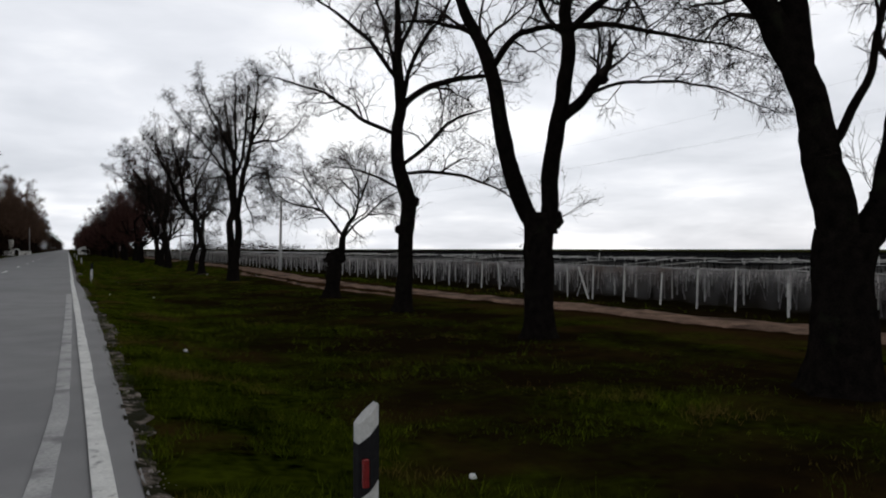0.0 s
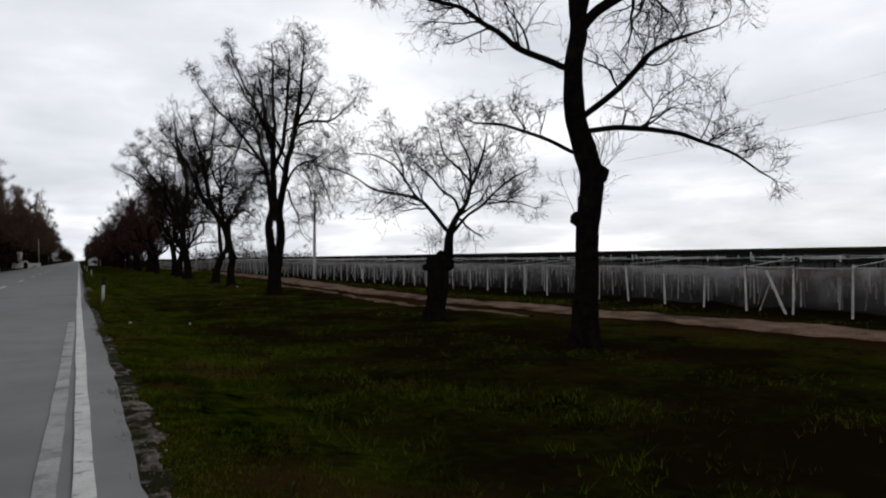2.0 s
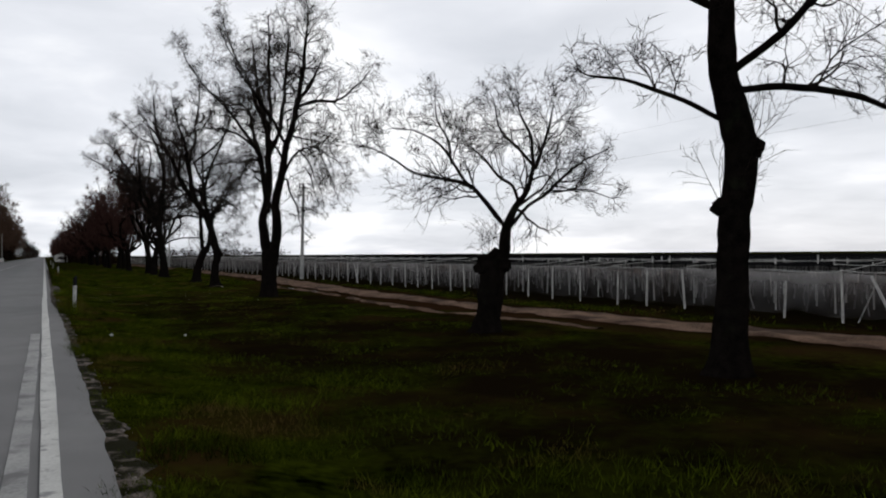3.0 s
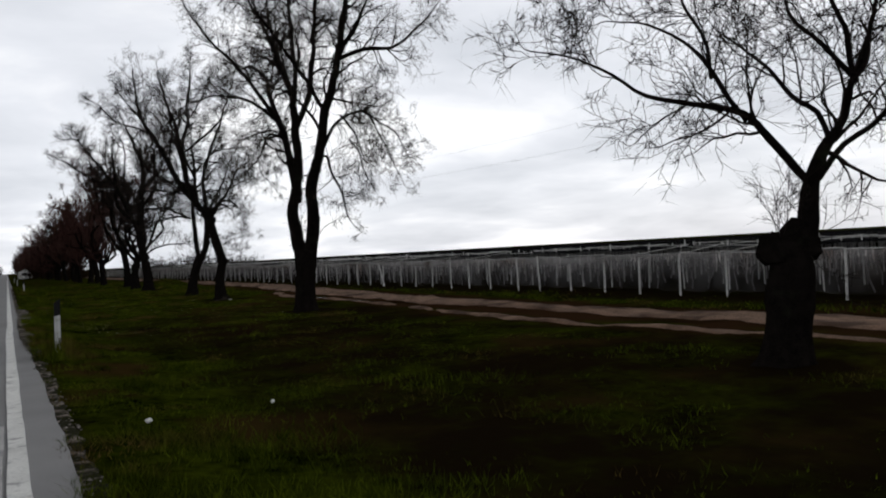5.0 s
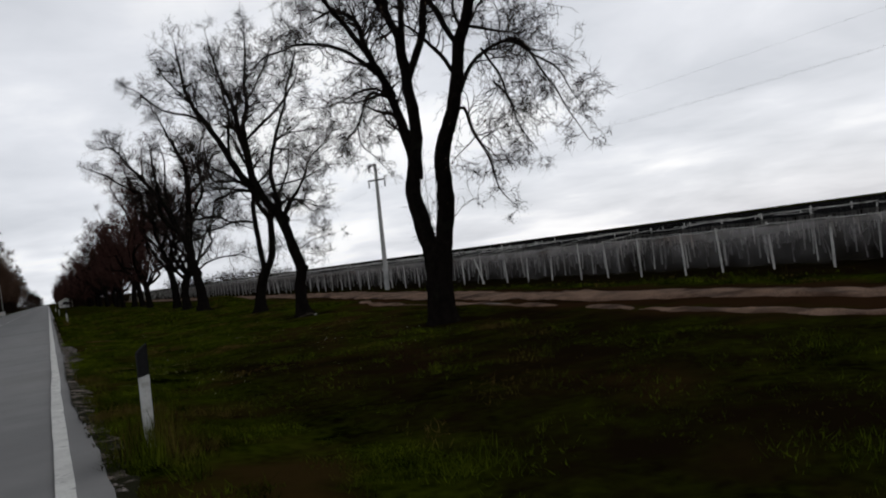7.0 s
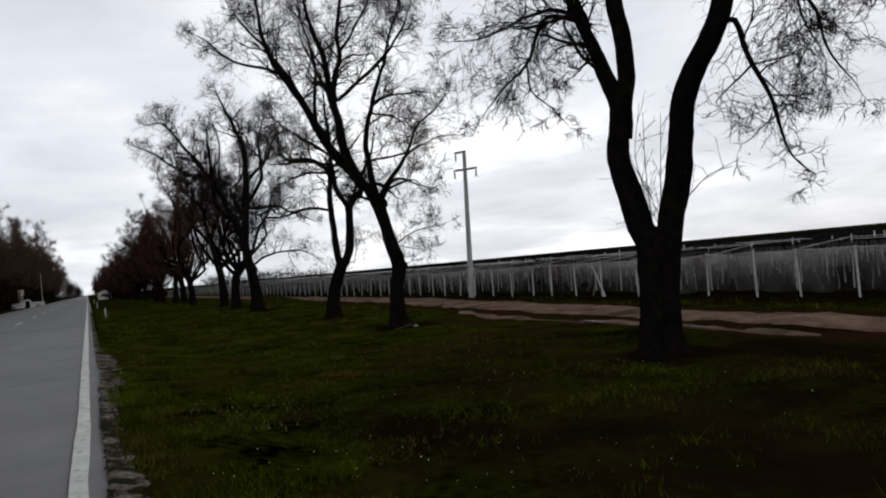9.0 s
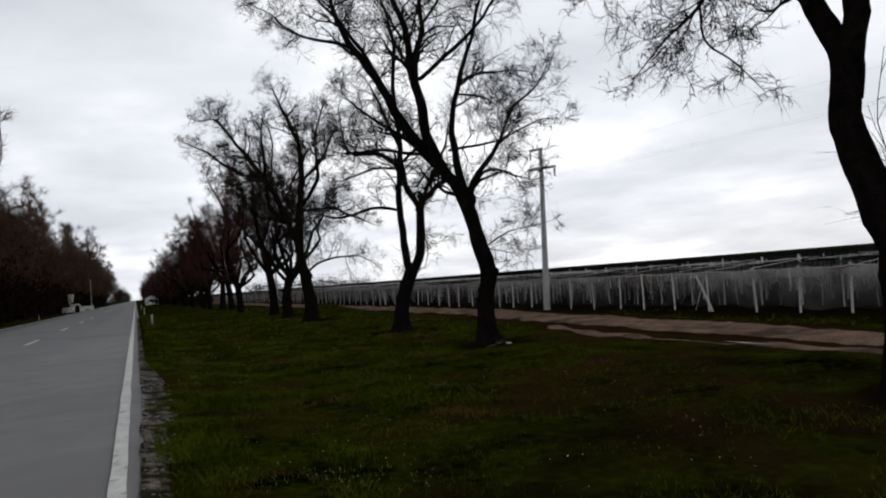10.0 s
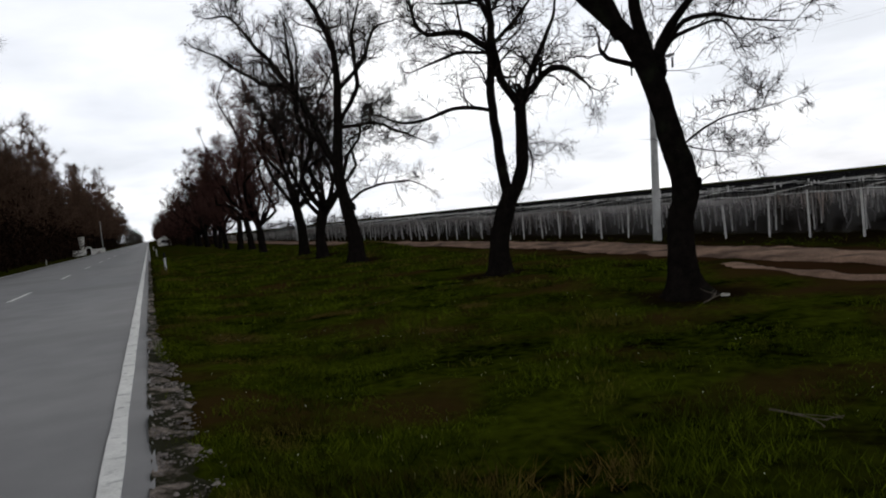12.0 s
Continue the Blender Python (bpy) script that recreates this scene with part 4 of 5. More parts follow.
t.limb([(0.58, -0.56, 5.35), (1.05, -0.93, 5.65), (1.43, -1.27, 5.75), (1.82, -1.67, 5.7)], [0.024, 0.02, 0.014, 0.006], 0.1)
t.limb([(-0.59, 0.04, 5.25), (0.33, -0.05, 5.4), (0.86, 0.01, 5.5), (1.44, 0.08, 5.9)], [0.038, 0.032, 0.024, 0.009], 0.2)
t.limb([(-0.27, -0.05, 3.8), (-0.05, -0.18, 4.3), (0.58, -0.53, 4.55), (0.93, -0.63, 4.3), (1.15, -0.63, 3.95)], [0.06, 0.042, 0.026, 0.016, 0.007], 0.5)
t.limb([(-1.34, 0.39, 5.3), (-2.03, 0.48, 5.8), (-2.68, 0.47, 6.25), (-3.27, 0.34, 6.65), (-3.47, 0.02, 6.9)], [0.048, 0.043, 0.033, 0.024, 0.009], 0.2)
t.limb([(-1.34, 0.39, 5.2), (-2.09, 0.9, 5.4), (-2.74, 1.5, 5.45), (-3.29, 2.12, 5.6)], [0.043, 0.038, 0.028, 0.009], 0.2)
t.burl((0.29, -0.12, 1.95), 0.13)
t.burl((-0.24, -0.03, 3.9), 0.2)
t.limb([(0.04, -0.29, 2.65), (0.34, -0.35, 2.86), (0.7, -0.54, 2.97), (1.04, -0.74, 3.04), (1.5, -1.08, 3.16)], [0.022, 0.018, 0.013, 0.009, 0.005], 0.2)
t.limb([(0.09, -0.29, 2.6), (0.38, -0.3, 2.54), (0.65, -0.52, 2.44), (0.93, -0.72, 2.44)], [0.015, 0.011, 0.008, 0.004], 0.2)
t.limb([(-0.15, -0.2, 4.15), (0.05, -0.5, 4.55), (0.2, -0.95, 4.55), (0.35, -1.5, 4.3), (0.46, -2.2, 4.1)], [0.05, 0.038, 0.027, 0.02, 0.007], 0.45)
t.limb([(-0.24, 0.07, 3.85), (-0.45, 0.42, 4.12), (-0.66, 0.67, 4.25), (-0.74, 0.74, 4.42)], [0.06, 0.05, 0.045, 0.035], 0.6)
t.crown()

t = Tree(9, 64.6, 17, "bare tree with two crooked stems from one foot", per_limb=13, droop=0.4, stout=1.08)
t.trunk([(0.1, -0.05, 0), (0.2, -0.05, 0.95), (0.4, -0.1, 1.65), (0.68, -0.18, 2.35)], [0.28, 0.235, 0.225, 0.215])
t.limb([(0.65, -0.15, 2.1), (1, -0.3, 3.05), (1.1, -0.25, 4.5)], [0.161, 0.152, 0.134], 0.8)
t.limb([(1.1, -0.25, 4.5), (1.75, -0.5, 5.25), (2.4, -0.75, 5.3), (2.95, -0.95, 4.75)], [0.09, 0.081, 0.063, 0.018], 0.3)
t.limb([(1.1, -0.25, 4.5), (1.5, -0.4, 5.45), (2.05, -0.55, 6.5), (2.3, -0.65, 7.45)], [0.072, 0.063, 0.045, 0.018], 0.25)
t.limb([(1.05, -0.25, 4.5), (0.7, -0.1, 5.25), (0.55, 0, 6.15), (0.6, 0, 7.05), (0.55, 0.1, 8.1), (0.55, 0.1, 9.35)], [0.098, 0.098, 0.09, 0.072, 0.045, 0.018], 0.35)
t.limb([(0.55, -0.15, 2.1), (0.45, -0.05, 3.45), (0.4, 0, 4.7), (0.5, 0, 5.95)], [0.134, 0.116, 0.107, 0.081], 0.7)
t.limb([(0.5, 0, 6.05), (-0.15, 0.3, 6.55), (-1, 0.6, 6.6), (-1.3, 0.75, 7.15), (-1.4, 0.85, 8.25)], [0.081, 0.072, 0.054, 0.036, 0.018], 0.2)
t.limb([(0.45, 0.05, 6), (-0.4, 0.35, 6), (-1.5, 0.75, 5.65)], [0.045, 0.036, 0.013], 0.2)
t.limb([(0.6, 0, 6.75), (0.15, 0.2, 7.95), (-0.3, 0.45, 9.25)], [0.072, 0.054, 0.018], 0.2)
t.limb([(0.6, 0, 6.2), (1.2, -0.2, 6.8), (1.8, -0.45, 7.5)], [0.054, 0.045, 0.018], 0.2)
t.limb([(0.35, 0, 4.45), (-0.5, 0.35, 4.6), (-1.7, 0.8, 4.3), (-2.5, 1.1, 4.65)], [0.054, 0.045, 0.036, 0.013], 0.2)
t.limb([(1.05, -0.25, 3.75), (1.25, -0.35, 3.05), (1.1, -0.35, 2.35)], [0.027, 0.018, 0.009], 0.2)
t.burl((0.3, -0.1, 1.6), 0.16)
t.burl((0.62, -0.15, 2.25), 0.2)
t.crown()

t = Tree(8.8, 78.2, 18, "tall bare tree with a crown of crooked limbs", per_limb=15, length=2.2, droop=0.15, stout=0.95)
t.trunk([(0.1, -0.05, 0), (0.1, 0, 1.1), (-0.05, 0.1, 2.35), (-0.25, 0.25, 4.15), (0, 0.25, 6.35)], [0.415, 0.318, 0.277, 0.249, 0.208])
t.limb([(-0.05, 0.25, 6.05), (0.15, 0.2, 8.3), (0, 0.35, 9.95), (-0.6, 0.65, 11.65), (-1.05, 0.85, 12.95)], [0.194, 0.152, 0.125, 0.083, 0.028], 0.25)
t.limb([(-0.35, 0.25, 4.3), (-0.8, 0.5, 5.6), (-1.35, 0.75, 7.15), (-2.35, 1.2, 8.9), (-3.05, 1.5, 9.9), (-3.9, 1.9, 11.2), (-4.9, 2.3, 11.3)], [0.166, 0.152, 0.138, 0.111, 0.083, 0.055, 0.028], 0.3)
t.limb([(0.1, 0.2, 7.6), (1.25, -0.15, 8.75), (1.85, -0.35, 10.1), (2.8, -0.7, 10.45)], [0.097, 0.083, 0.055, 0.021], 0.2)
t.limb([(0.05, 0.2, 6), (1.45, -0.35, 6.05), (2.3, -0.7, 5.65), (3.55, -1.2, 4.95)], [0.083, 0.069, 0.055, 0.021], 0.2)
t.limb([(-0.05, 0.1, 2.6), (0.85, -0.2, 3.2), (2.4, -0.8, 3.4), (3.3, -1.15, 3)], [0.069, 0.055, 0.042, 0.017], 0.2)
t.limb([(-1, 0.6, 6.3), (-1.9, 1, 8), (-2.95, 1.4, 8.25), (-4.4, 2, 9.45), (-5.5, 2.45, 10.1)], [0.111, 0.097, 0.069, 0.055, 0.021], 0.2)
t.limb([(-0.7, 0.45, 5.3), (-1.55, 0.8, 6.35), (-1.65, 0.9, 8.4), (-1.75, 1.05, 10.65)], [0.125, 0.111, 0.083, 0.028], 0.2)
t.limb([(-0.05, 0.25, 6.2), (0.9, -0.1, 7.7), (0.95, 0, 9.9), (1.45, -0.15, 11.55)], [0.111, 0.097, 0.069, 0.028], 0.2)
t.burl((0.1, -0.05, 2.5), 0.2)
t.crown()


def wild_tree(seed, height, spread, fork, radius, limbs_n, per_limb, kids, length, wood, tip, label, group, lean=0.0, name="tree", fine=4500, slim=0.5):
    """A bare tree with a rising crown, built at the origin to be copied."""
    rng = np.random.default_rng(seed)
    top = thing(name, 0, 0, 0, label, "tree", group)
    bend = rng.normal(0, 0.12, 2)
    trunk = [(0, 0, -0.1), (bend[0], bend[1], fork * 0.5), (lean, 0.1, fork)]
    me, line, r = limb_mesh("trunk", trunk, [radius, radius * 0.82, radius * 0.78], flare=0.4, seed=seed)
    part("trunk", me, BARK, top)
    out, last = {}, len(kids)
    vs, fs, base = [], [], 0
    for k in range(limbs_n):
        turn = 2 * math.pi * (k + rng.uniform(-0.3, 0.3)) / limbs_n
        rise = rng.uniform(0.42, 1.0)
        reach = spread * (0.2 + 0.8 * math.sqrt(1 - max(0.0, (rise - 0.5) / 0.5) ** 2)) * rng.uniform(0.7, 1.0)
        tall = fork + (height - fork) * rise
        foot = np.array((lean, 0.1, fork * rng.uniform(0.82, 1.0)))
        tip_at = np.array((lean + reach * math.cos(turn), reach * math.sin(turn), tall))
        bends = [foot + (tip_at - foot) * np.array((u ** 0.8, u ** 0.8, u ** 1.15)) + rng.normal(0, 0.42, 3) for u in (0.25, 0.48, 0.66, 0.84)]
        line = curve_through([foot, *bends, tip_at], 0.9)
        r = np.linspace(radius * slim, tip * 3, len(line))
        v, f = tubes([(line, r)], 5)
        vs.append(v)
        fs.append(f + base)
        base += len(v)
        twigs_from(out, rng, line, r, per_limb, length, 0.12, last, kids, 0.1, 0.15, tip)
    part("limb_frame", mesh_of("limb_frame", np.concatenate(vs), np.concatenate(fs), True), BARK if slim > 0.4 else wood, top)
    groups = [(lines, 3) for lev, lines in sorted(out.items()) if lev < last]
    tagged(part("twig_mass", tube_mesh("twig_mass", groups), wood, top), kind="stuff")
    tagged(part("fine_twig_mass", fine_ends(rng, out[last], fine, 26 * tip ** 0.8, tip * 0.9), wood, top), kind="stuff")
    return top


def plant(model, x, y, scale, turn):
    ob = copy_thing(model, pose(x, y, lie(x, y) - 0.05, 0, 0, turn))
    ob.scale = (scale, scale, scale)
    return ob


ROW = "bare roadside tree with reddish-brown twigs in a row"
rng = np.random.default_rng(5)
models = [wild_tree(21 + k, 12.5 + k % 3, 3.8, (2.6, 3.2, 2.2, 2.9)[k], 0.34, 8, 10, (5, 4, 5), 2.1, (TWIG, RED_TWIG, RED_TWIG, RED_TWIG)[k], 0.010, ROW, "roadside row of trees", (0.3, -0.2, 0.1, 0.4)[k], slim=0.41, fine=6500) for k in range(4)]
spots = [85.9, 91.9, 105.9, 115.2, 125.7, 134.2, 144.0, 155.2, 164.0, 173.0]
for k, (ob, y) in enumerate(zip(models, spots)):
    x = 9.0 + (0.1, 0.3, -0.2, 0.2)[k]
    ob.matrix_world = pose(x, y, lie(x, y) - 0.05, 0, 0, 40 * k)
for k, y in enumerate(spots[4:]):
    plant(models[(k + 1) % 4], 9.0 + rng.uniform(-0.5, 0.5), y, rng.uniform(0.85, 1.08), rng.uniform(0, 360))
far_models = [wild_tree(31 + k, 12.0, 4.0, 2.2, 0.36, 8, 6, (4, 6), 2.5, RED_TWIG, 0.022, "distant bare brown tree in the roadside row", "roadside row of trees", fine=1300) for k in range(2)]
y = 181.0
for k in range(44):
    if k < 2:
        far_models[k].matrix_world = pose(8.8, y, lie(8.8, y) - 0.05, 0, 0, 70 * k)
    else:
        plant(far_models[k % 2], 8.8 + rng.uniform(-1.2, 1.2), y, rng.uniform(0.85, 1.15), rng.uniform(0, 360))
    y += 9.5 * (1 + k / 40)

# ---- the wood across the road ----
WOOD = "tall bare brown tree at the edge of a dense wood"
wood_models = [wild_tree(41 + k, 15.5 + 1.2 * k, 5.0, 4.0, 0.25, 12, 6, (4, 6), 2.3, WOOD_TWIG, 0.017, WOOD, "trees of the wood across the road", fine=7000, slim=0.2) for k in range(3)]
count = 0
for row, (x0, step) in enumerate(((-20.5, 7.0), (-25.0, 9.0), (-31.0, 12.0))):
    y = 92.0 + 3 * row
    while y < 620:
        if 222 < y < 258 and row == 0:
            y = 258.0
        x, s, turn = x0 + rng.uniform(-1.6, 1.6) + 4.5 * smooth(140, 330, y) * (0 if 215 < y < 265 else 1), rng.uniform(0.82, 1.12), rng.uniform(0, 360)
        if count < 3:
            wood_models[count].matrix_world = pose(x, y, lie(x, y) - 0.05, 0, 0, turn)
        else:
            plant(wood_models[count % 3], x, y, s * (1.6 if y < 150 else 1.42), turn)
        count += 1
        y += step * rng.uniform(0.75, 1.25) * (1 + max(0, y - 110) / 90)


def scrub(name, places, rng, per, size, label, stalks=3):
    """Undergrowth: thin stems below ragged clumps of small dead leaves and twig ends."""
    vs, fs, lines = [], [], []
    clumps = 12
    for x, y, h, w in places:
        z = lie(x, y)
        for _ in range(stalks):
            a = np.array((x + rng.normal(0, w * 0.3), y + rng.normal(0, w * 0.3), z))
            tip = np.array((rng.normal(0, w * 0.35), rng.normal(0, w * 0.35), h * rng.uniform(0.4, 0.7)))
            lines.append((np.array([a, a + tip * 0.5 + rng.normal(0, 0.1, 3), a + tip]), np.array([0.03, 0.02, 0.01])))
        up = rng.random(clumps) ** 0.9
        wide = w * 0.55 * np.sqrt(1.05 - np.maximum(0, (up - 0.45) / 0.55) ** 2)
        mids = np.array((x, y, z)) + np.stack([rng.normal(0, 1, clumps) * wide, rng.normal(0, 1, clumps) * wide, h * up], -1)
        c = mids[rng.integers(0, clumps, per)] + rng.normal(0, 1, (per, 3)) * (w * 0.22, w * 0.22, w * 0.2)
        c[:, 2] = np.maximum(c[:, 2], z + 0.05)
        a, b = rng.normal(0, size, (2, per, 3))
        i = len(vs) * per * 3
        vs.append(np.stack([c, c + a, c + b], 1).reshape(-1, 3))
        fs.append(np.arange(per * 3).reshape(-1, 3) + i)
    top = tagged(part(name, mesh_of(name, np.concatenate(vs), np.concatenate(fs)), SHADED_DEAD_LEAF), label, "undergrowth", kind="stuff")
    part("stems", tube_mesh("stems", [(lines, 3)]), TWIG, top)


places = []
y = 90.0
while y < 560:
    for x0 in (-20.0, -22.5, -26.5, -31.0):
        if 220 < y < 262 and x0 > -18:
            continue
        places.append((x0 + rng.uniform(-1, 1), y + rng.uniform(-1.5, 1.5), rng.uniform(8.0, 19.0) * (1.0 if x0 < -21 else 0.45), 4.2))
    y += 2.0 * (1 + y / 240)
# tall leaf clumps that stand in for the wood's far trees
for yy in np.arange(420, 1900, 16.0):
    places.append((-15.5 + rng.uniform(-1.5, 1.5), yy, rng.uniform(13.0, 17.0), 6.5))
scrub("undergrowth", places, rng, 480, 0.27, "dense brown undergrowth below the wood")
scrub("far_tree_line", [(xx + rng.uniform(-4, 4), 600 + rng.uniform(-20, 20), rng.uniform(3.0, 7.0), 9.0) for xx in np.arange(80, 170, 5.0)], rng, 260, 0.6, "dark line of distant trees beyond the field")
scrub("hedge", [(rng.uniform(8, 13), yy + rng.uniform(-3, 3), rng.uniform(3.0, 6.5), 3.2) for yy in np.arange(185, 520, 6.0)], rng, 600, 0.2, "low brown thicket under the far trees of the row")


# ---- the shade net on its posts ----
def shade_structure():
    rng = np.random.default_rng(9)
    top = thing("shade_net_structure", 18.8, 0, -0.36, "field of white posts carrying a black shade net", "shade structure")

    def post_mesh(seed, height=1.52, w=0.025):
        bm = bmesh.new()
        r = np.random.default_rng(seed)
        box(bm, -w, w, -w, w, -0.3, height, 0.012)
        for v in bm.verts:
            v.co.x += r.normal(0, 0.004) + 0.012 * (v.co.z / height)
            v.co.y += r.normal(0, 0.004)
        me = bpy.data.meshes.new("post")
        bm.to_mesh(me)
        bm.free()
        me.materials.append(POST_PAINT)
        return me

    front = [post_mesh(s, 1.36 + 0.03 * s) for s in range(4)]
    inner = [post_mesh(s + 4, 1.60 + 0.05 * s, 0.021) for s in range(4)]
    ys = np.arange(-18, 236, 1.8)
    for row in range(3):
        for k, y in enumerate(ys):
            if y > 150 or (row == 2 and y > 110):
                continue
            ob = new("post", (front if row == 0 else inner)[rng.integers(0, 4)])
            ob.parent = top
            ob.matrix_local = pose(2.5 * row + rng.normal(0, 0.05), y + 0.25 * row + rng.normal(0, 0.12), rng.normal(0, 0.03), rng.normal(0, 1.6), rng.normal(0, 1.6), rng.uniform(-20, 20))
    bm_v, bm_f = [], []
    unit_box = np.array([(a, b, c) for c in (0, 1) for a, b in ((-1, -1), (1, -1), (1, 1), (-1, 1))], dtype=float)
    quads = np.array([(0, 1, 5, 4), (1, 2, 6, 5), (2, 3, 7, 6), (3, 0, 4, 7), (4, 5, 6, 7)])
    n = 0
    for row in range(0, 34):
        for y in ys:
            if (row < 2 and y <= 150) or (row == 2 and y <= 110):
                continue
            for shift in ((0.0,) if row < 8 else (0.0, 0.9)):
                p = unit_box * ((0.024, 0.024, 1.36) if row == 0 else (0.02, 0.02, rng.uniform(1.42, 1.70) if row < 5 else 1.36)) + (2.5 * row + rng.normal(0, 0.05), y + shift + rng.normal(0, 0.15) + 0.25 * (row % 4), 0)
                p[4:, :2] += rng.normal(0, 0.04, 2)
                bm_v.append(p)
                bm_f.append(quads + n)
                n += 8
    tagged(part("post_field", mesh_of("post_field", np.concatenate(bm_v), np.concatenate(bm_f)), POST_PAINT, top), "rows of white posts under the net", kind="stuff")
    # slanting braces at the row ends
    for y in (24.35, 60.0, 96.0):
        for foot, tilt, w, off in ((y - 0.68, -27, 0.030, -0.08), (y + 0.62, 25, 0.012, 0.3)):
            bm = bmesh.new()
            box(bm, -w, w, -w, w, 0, 1.5, 0.01)
            ob = part("brace", bm, POST_PAINT, top)
            ob.matrix_local = pose(off, foot, -0.06, tilt, 0, 0)
    # pale rails along the rows, and loose bars that stand over the net
    for row in (0, 1, 2, 3):
        for a, b in zip(ys[:-1], ys[1:]):
            if (row and rng.random() < 0.35) or b > 110:
                continue
            t = np.linspace(0, 1, 4)
            lift = 1.37 if row == 0 else rng.choice((1.53, 1.58, 1.64))
            span = np.stack([np.full(4, 2.5 * row - 0.05), a + (b - a) * t, lift - 0.05 * np.sin(t * math.pi) * rng.uniform(0.1, 1) + rng.normal(0, 0.012)], -1)
            part("rail_wire", tube_mesh("rail_wire", [([(span, np.full(4, 0.012))], 4)]), POST_PAINT, top)
    lines = [(np.array([(2.5 * r, y, 1.38 + 0.2 * min(r, 1) + rng.normal(0, 0.03)), (2.5 * r + 2.5, y + rng.normal(0, 0.2), 1.60)]), np.array([0.012, 0.012])) for r in range(0, 3) for y in ys if rng.random() < 0.6 and y < 140]
    for line in lines:
        part("cross_bar", tube_mesh("cross_bar", [([line], 4)]), POST_PAINT, top)
    # bare vines tied up between the posts
    canes = []
    for row in range(1, 9):
        for y in np.arange(-6, 150, 1.0 if row < 5 else 1.6):
            foot = np.array((2.5 * row + rng.normal(0, 0.08), y + rng.normal(0, 0.2), 0.0))
            knot = foot + (rng.normal(0, 0.06), rng.normal(0, 0.1), rng.uniform(0.6, 0.85))
            canes.append((np.array([foot, (foot + knot) / 2 + rng.normal(0, 0.04, 3), knot]), np.array([0.024, 0.02, 0.016])))
            for _ in range(6):
                end = knot + (rng.normal(0, 0.16), rng.normal(0, 0.42), rng.uniform(0.1, 0.65))
                canes.append((np.array([knot, (knot + end) / 2 + rng.normal(0, 0.08, 3), end]), np.array([0.012, 0.009, 0.006])))
    tagged(part("vines", tube_mesh("vines", [(canes, 3)]), VINE, top, "bare grey-brown vines between the posts"), kind="stuff")
    # the net: sagging bays that begin behind the first row
    xs = np.concatenate([np.arange(1.6, 12, 0.65), np.arange(12, 84, 4.0)])
    yy = np.arange(-18, 235, 0.6)
    hem = [0.25 * fbm(y, 0, 0.3) + 0.35 * max(0, fbm(y, 5, 0.12)) for y in yy]
    v = [(x + (hem[j] if i == 0 else 0), y, 1.49 + 0.05 * fbm(x, y, 0.35) - 0.05 * abs(math.sin(math.pi * (y + 18) / 1.8)) * (0.5 + fbm(y, x, 0.5)) + 0.09 * smooth(8, 60, x)) for j, y in enumerate(yy) for i, x in enumerate(xs)]
    i = np.arange(len(v)).reshape(len(yy), len(xs))
    part("net", mesh_of("net", np.array(v), np.stack([i[:-1, :-1], i[:-1, 1:], i[1:, 1:], i[1:, :-1]], -1).reshape(-1, 4), True), NET, top, "black shade net sagging between posts")
    # a thin grey side net from the front rail down, less opaque towards the ground
    ys_, hs = np.arange(-10, 150, 0.15), (1.36, 1.22, 1.05, 0.80, 0.50, 0.16)
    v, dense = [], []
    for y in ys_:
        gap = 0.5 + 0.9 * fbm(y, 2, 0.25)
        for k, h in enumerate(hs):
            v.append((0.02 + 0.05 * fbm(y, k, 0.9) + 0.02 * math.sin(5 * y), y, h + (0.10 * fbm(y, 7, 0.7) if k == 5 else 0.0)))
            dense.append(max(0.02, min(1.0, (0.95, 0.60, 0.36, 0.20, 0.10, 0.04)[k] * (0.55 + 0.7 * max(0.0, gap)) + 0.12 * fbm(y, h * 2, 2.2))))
    i = np.arange(len(v)).reshape(len(ys_), len(hs))
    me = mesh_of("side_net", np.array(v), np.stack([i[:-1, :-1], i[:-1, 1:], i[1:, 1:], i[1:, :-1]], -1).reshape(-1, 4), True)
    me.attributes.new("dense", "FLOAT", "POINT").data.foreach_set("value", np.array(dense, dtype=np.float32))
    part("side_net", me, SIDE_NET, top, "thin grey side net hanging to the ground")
    # shreds of pale net that hang from the front rail
    vs, fs = [], []
    for x0, thick, y1, step in ((-0.03, 0.04, 150, 0.11), (0.25, 0.12, 110, 0.16), (2.5, 0.08, 100, 0.16)):
        for y in np.arange(-10, y1, step):
            full = 0.24 + 0.18 * fbm(y, x0, 0.35) + 0.12 * fbm(y, 3, 1.6)
            drop = max(0.06, full * rng.uniform(0.45, 1.2)) + (rng.uniform(0.1, 0.5) if rng.random() < 0.14 else 0.0)
            w = rng.uniform(0.011, 0.024)
            a = y + rng.normal(0, 0.05)
            x = x0 + rng.normal(0, thick * 0.5)
            sway, turn = rng.normal(0, 0.03), rng.normal(0, 0.5)
            b = len(vs)
            for h, k in ((0.0, 0.8), (0.45, 1.0), (0.8, 0.6), (1.0, 0.12)):
                c, d = w * k * math.sin(turn), w * k * math.cos(turn)
                at = a + sway * h * h
                z = 1.36 - drop * h
                vs += [(x - c, at - d, z), (x + c, at + d, z)]
            fs += [(b + q, b + q + 1, b + q + 3, b + q + 2) for q in (0, 2, 4)]
    tagged(part("net_fringe", mesh_of("net_fringe", np.array(vs), np.array(fs)), FRINGE, top, "ragged pale shreds of net along the front"), kind="stuff")
    roll = []
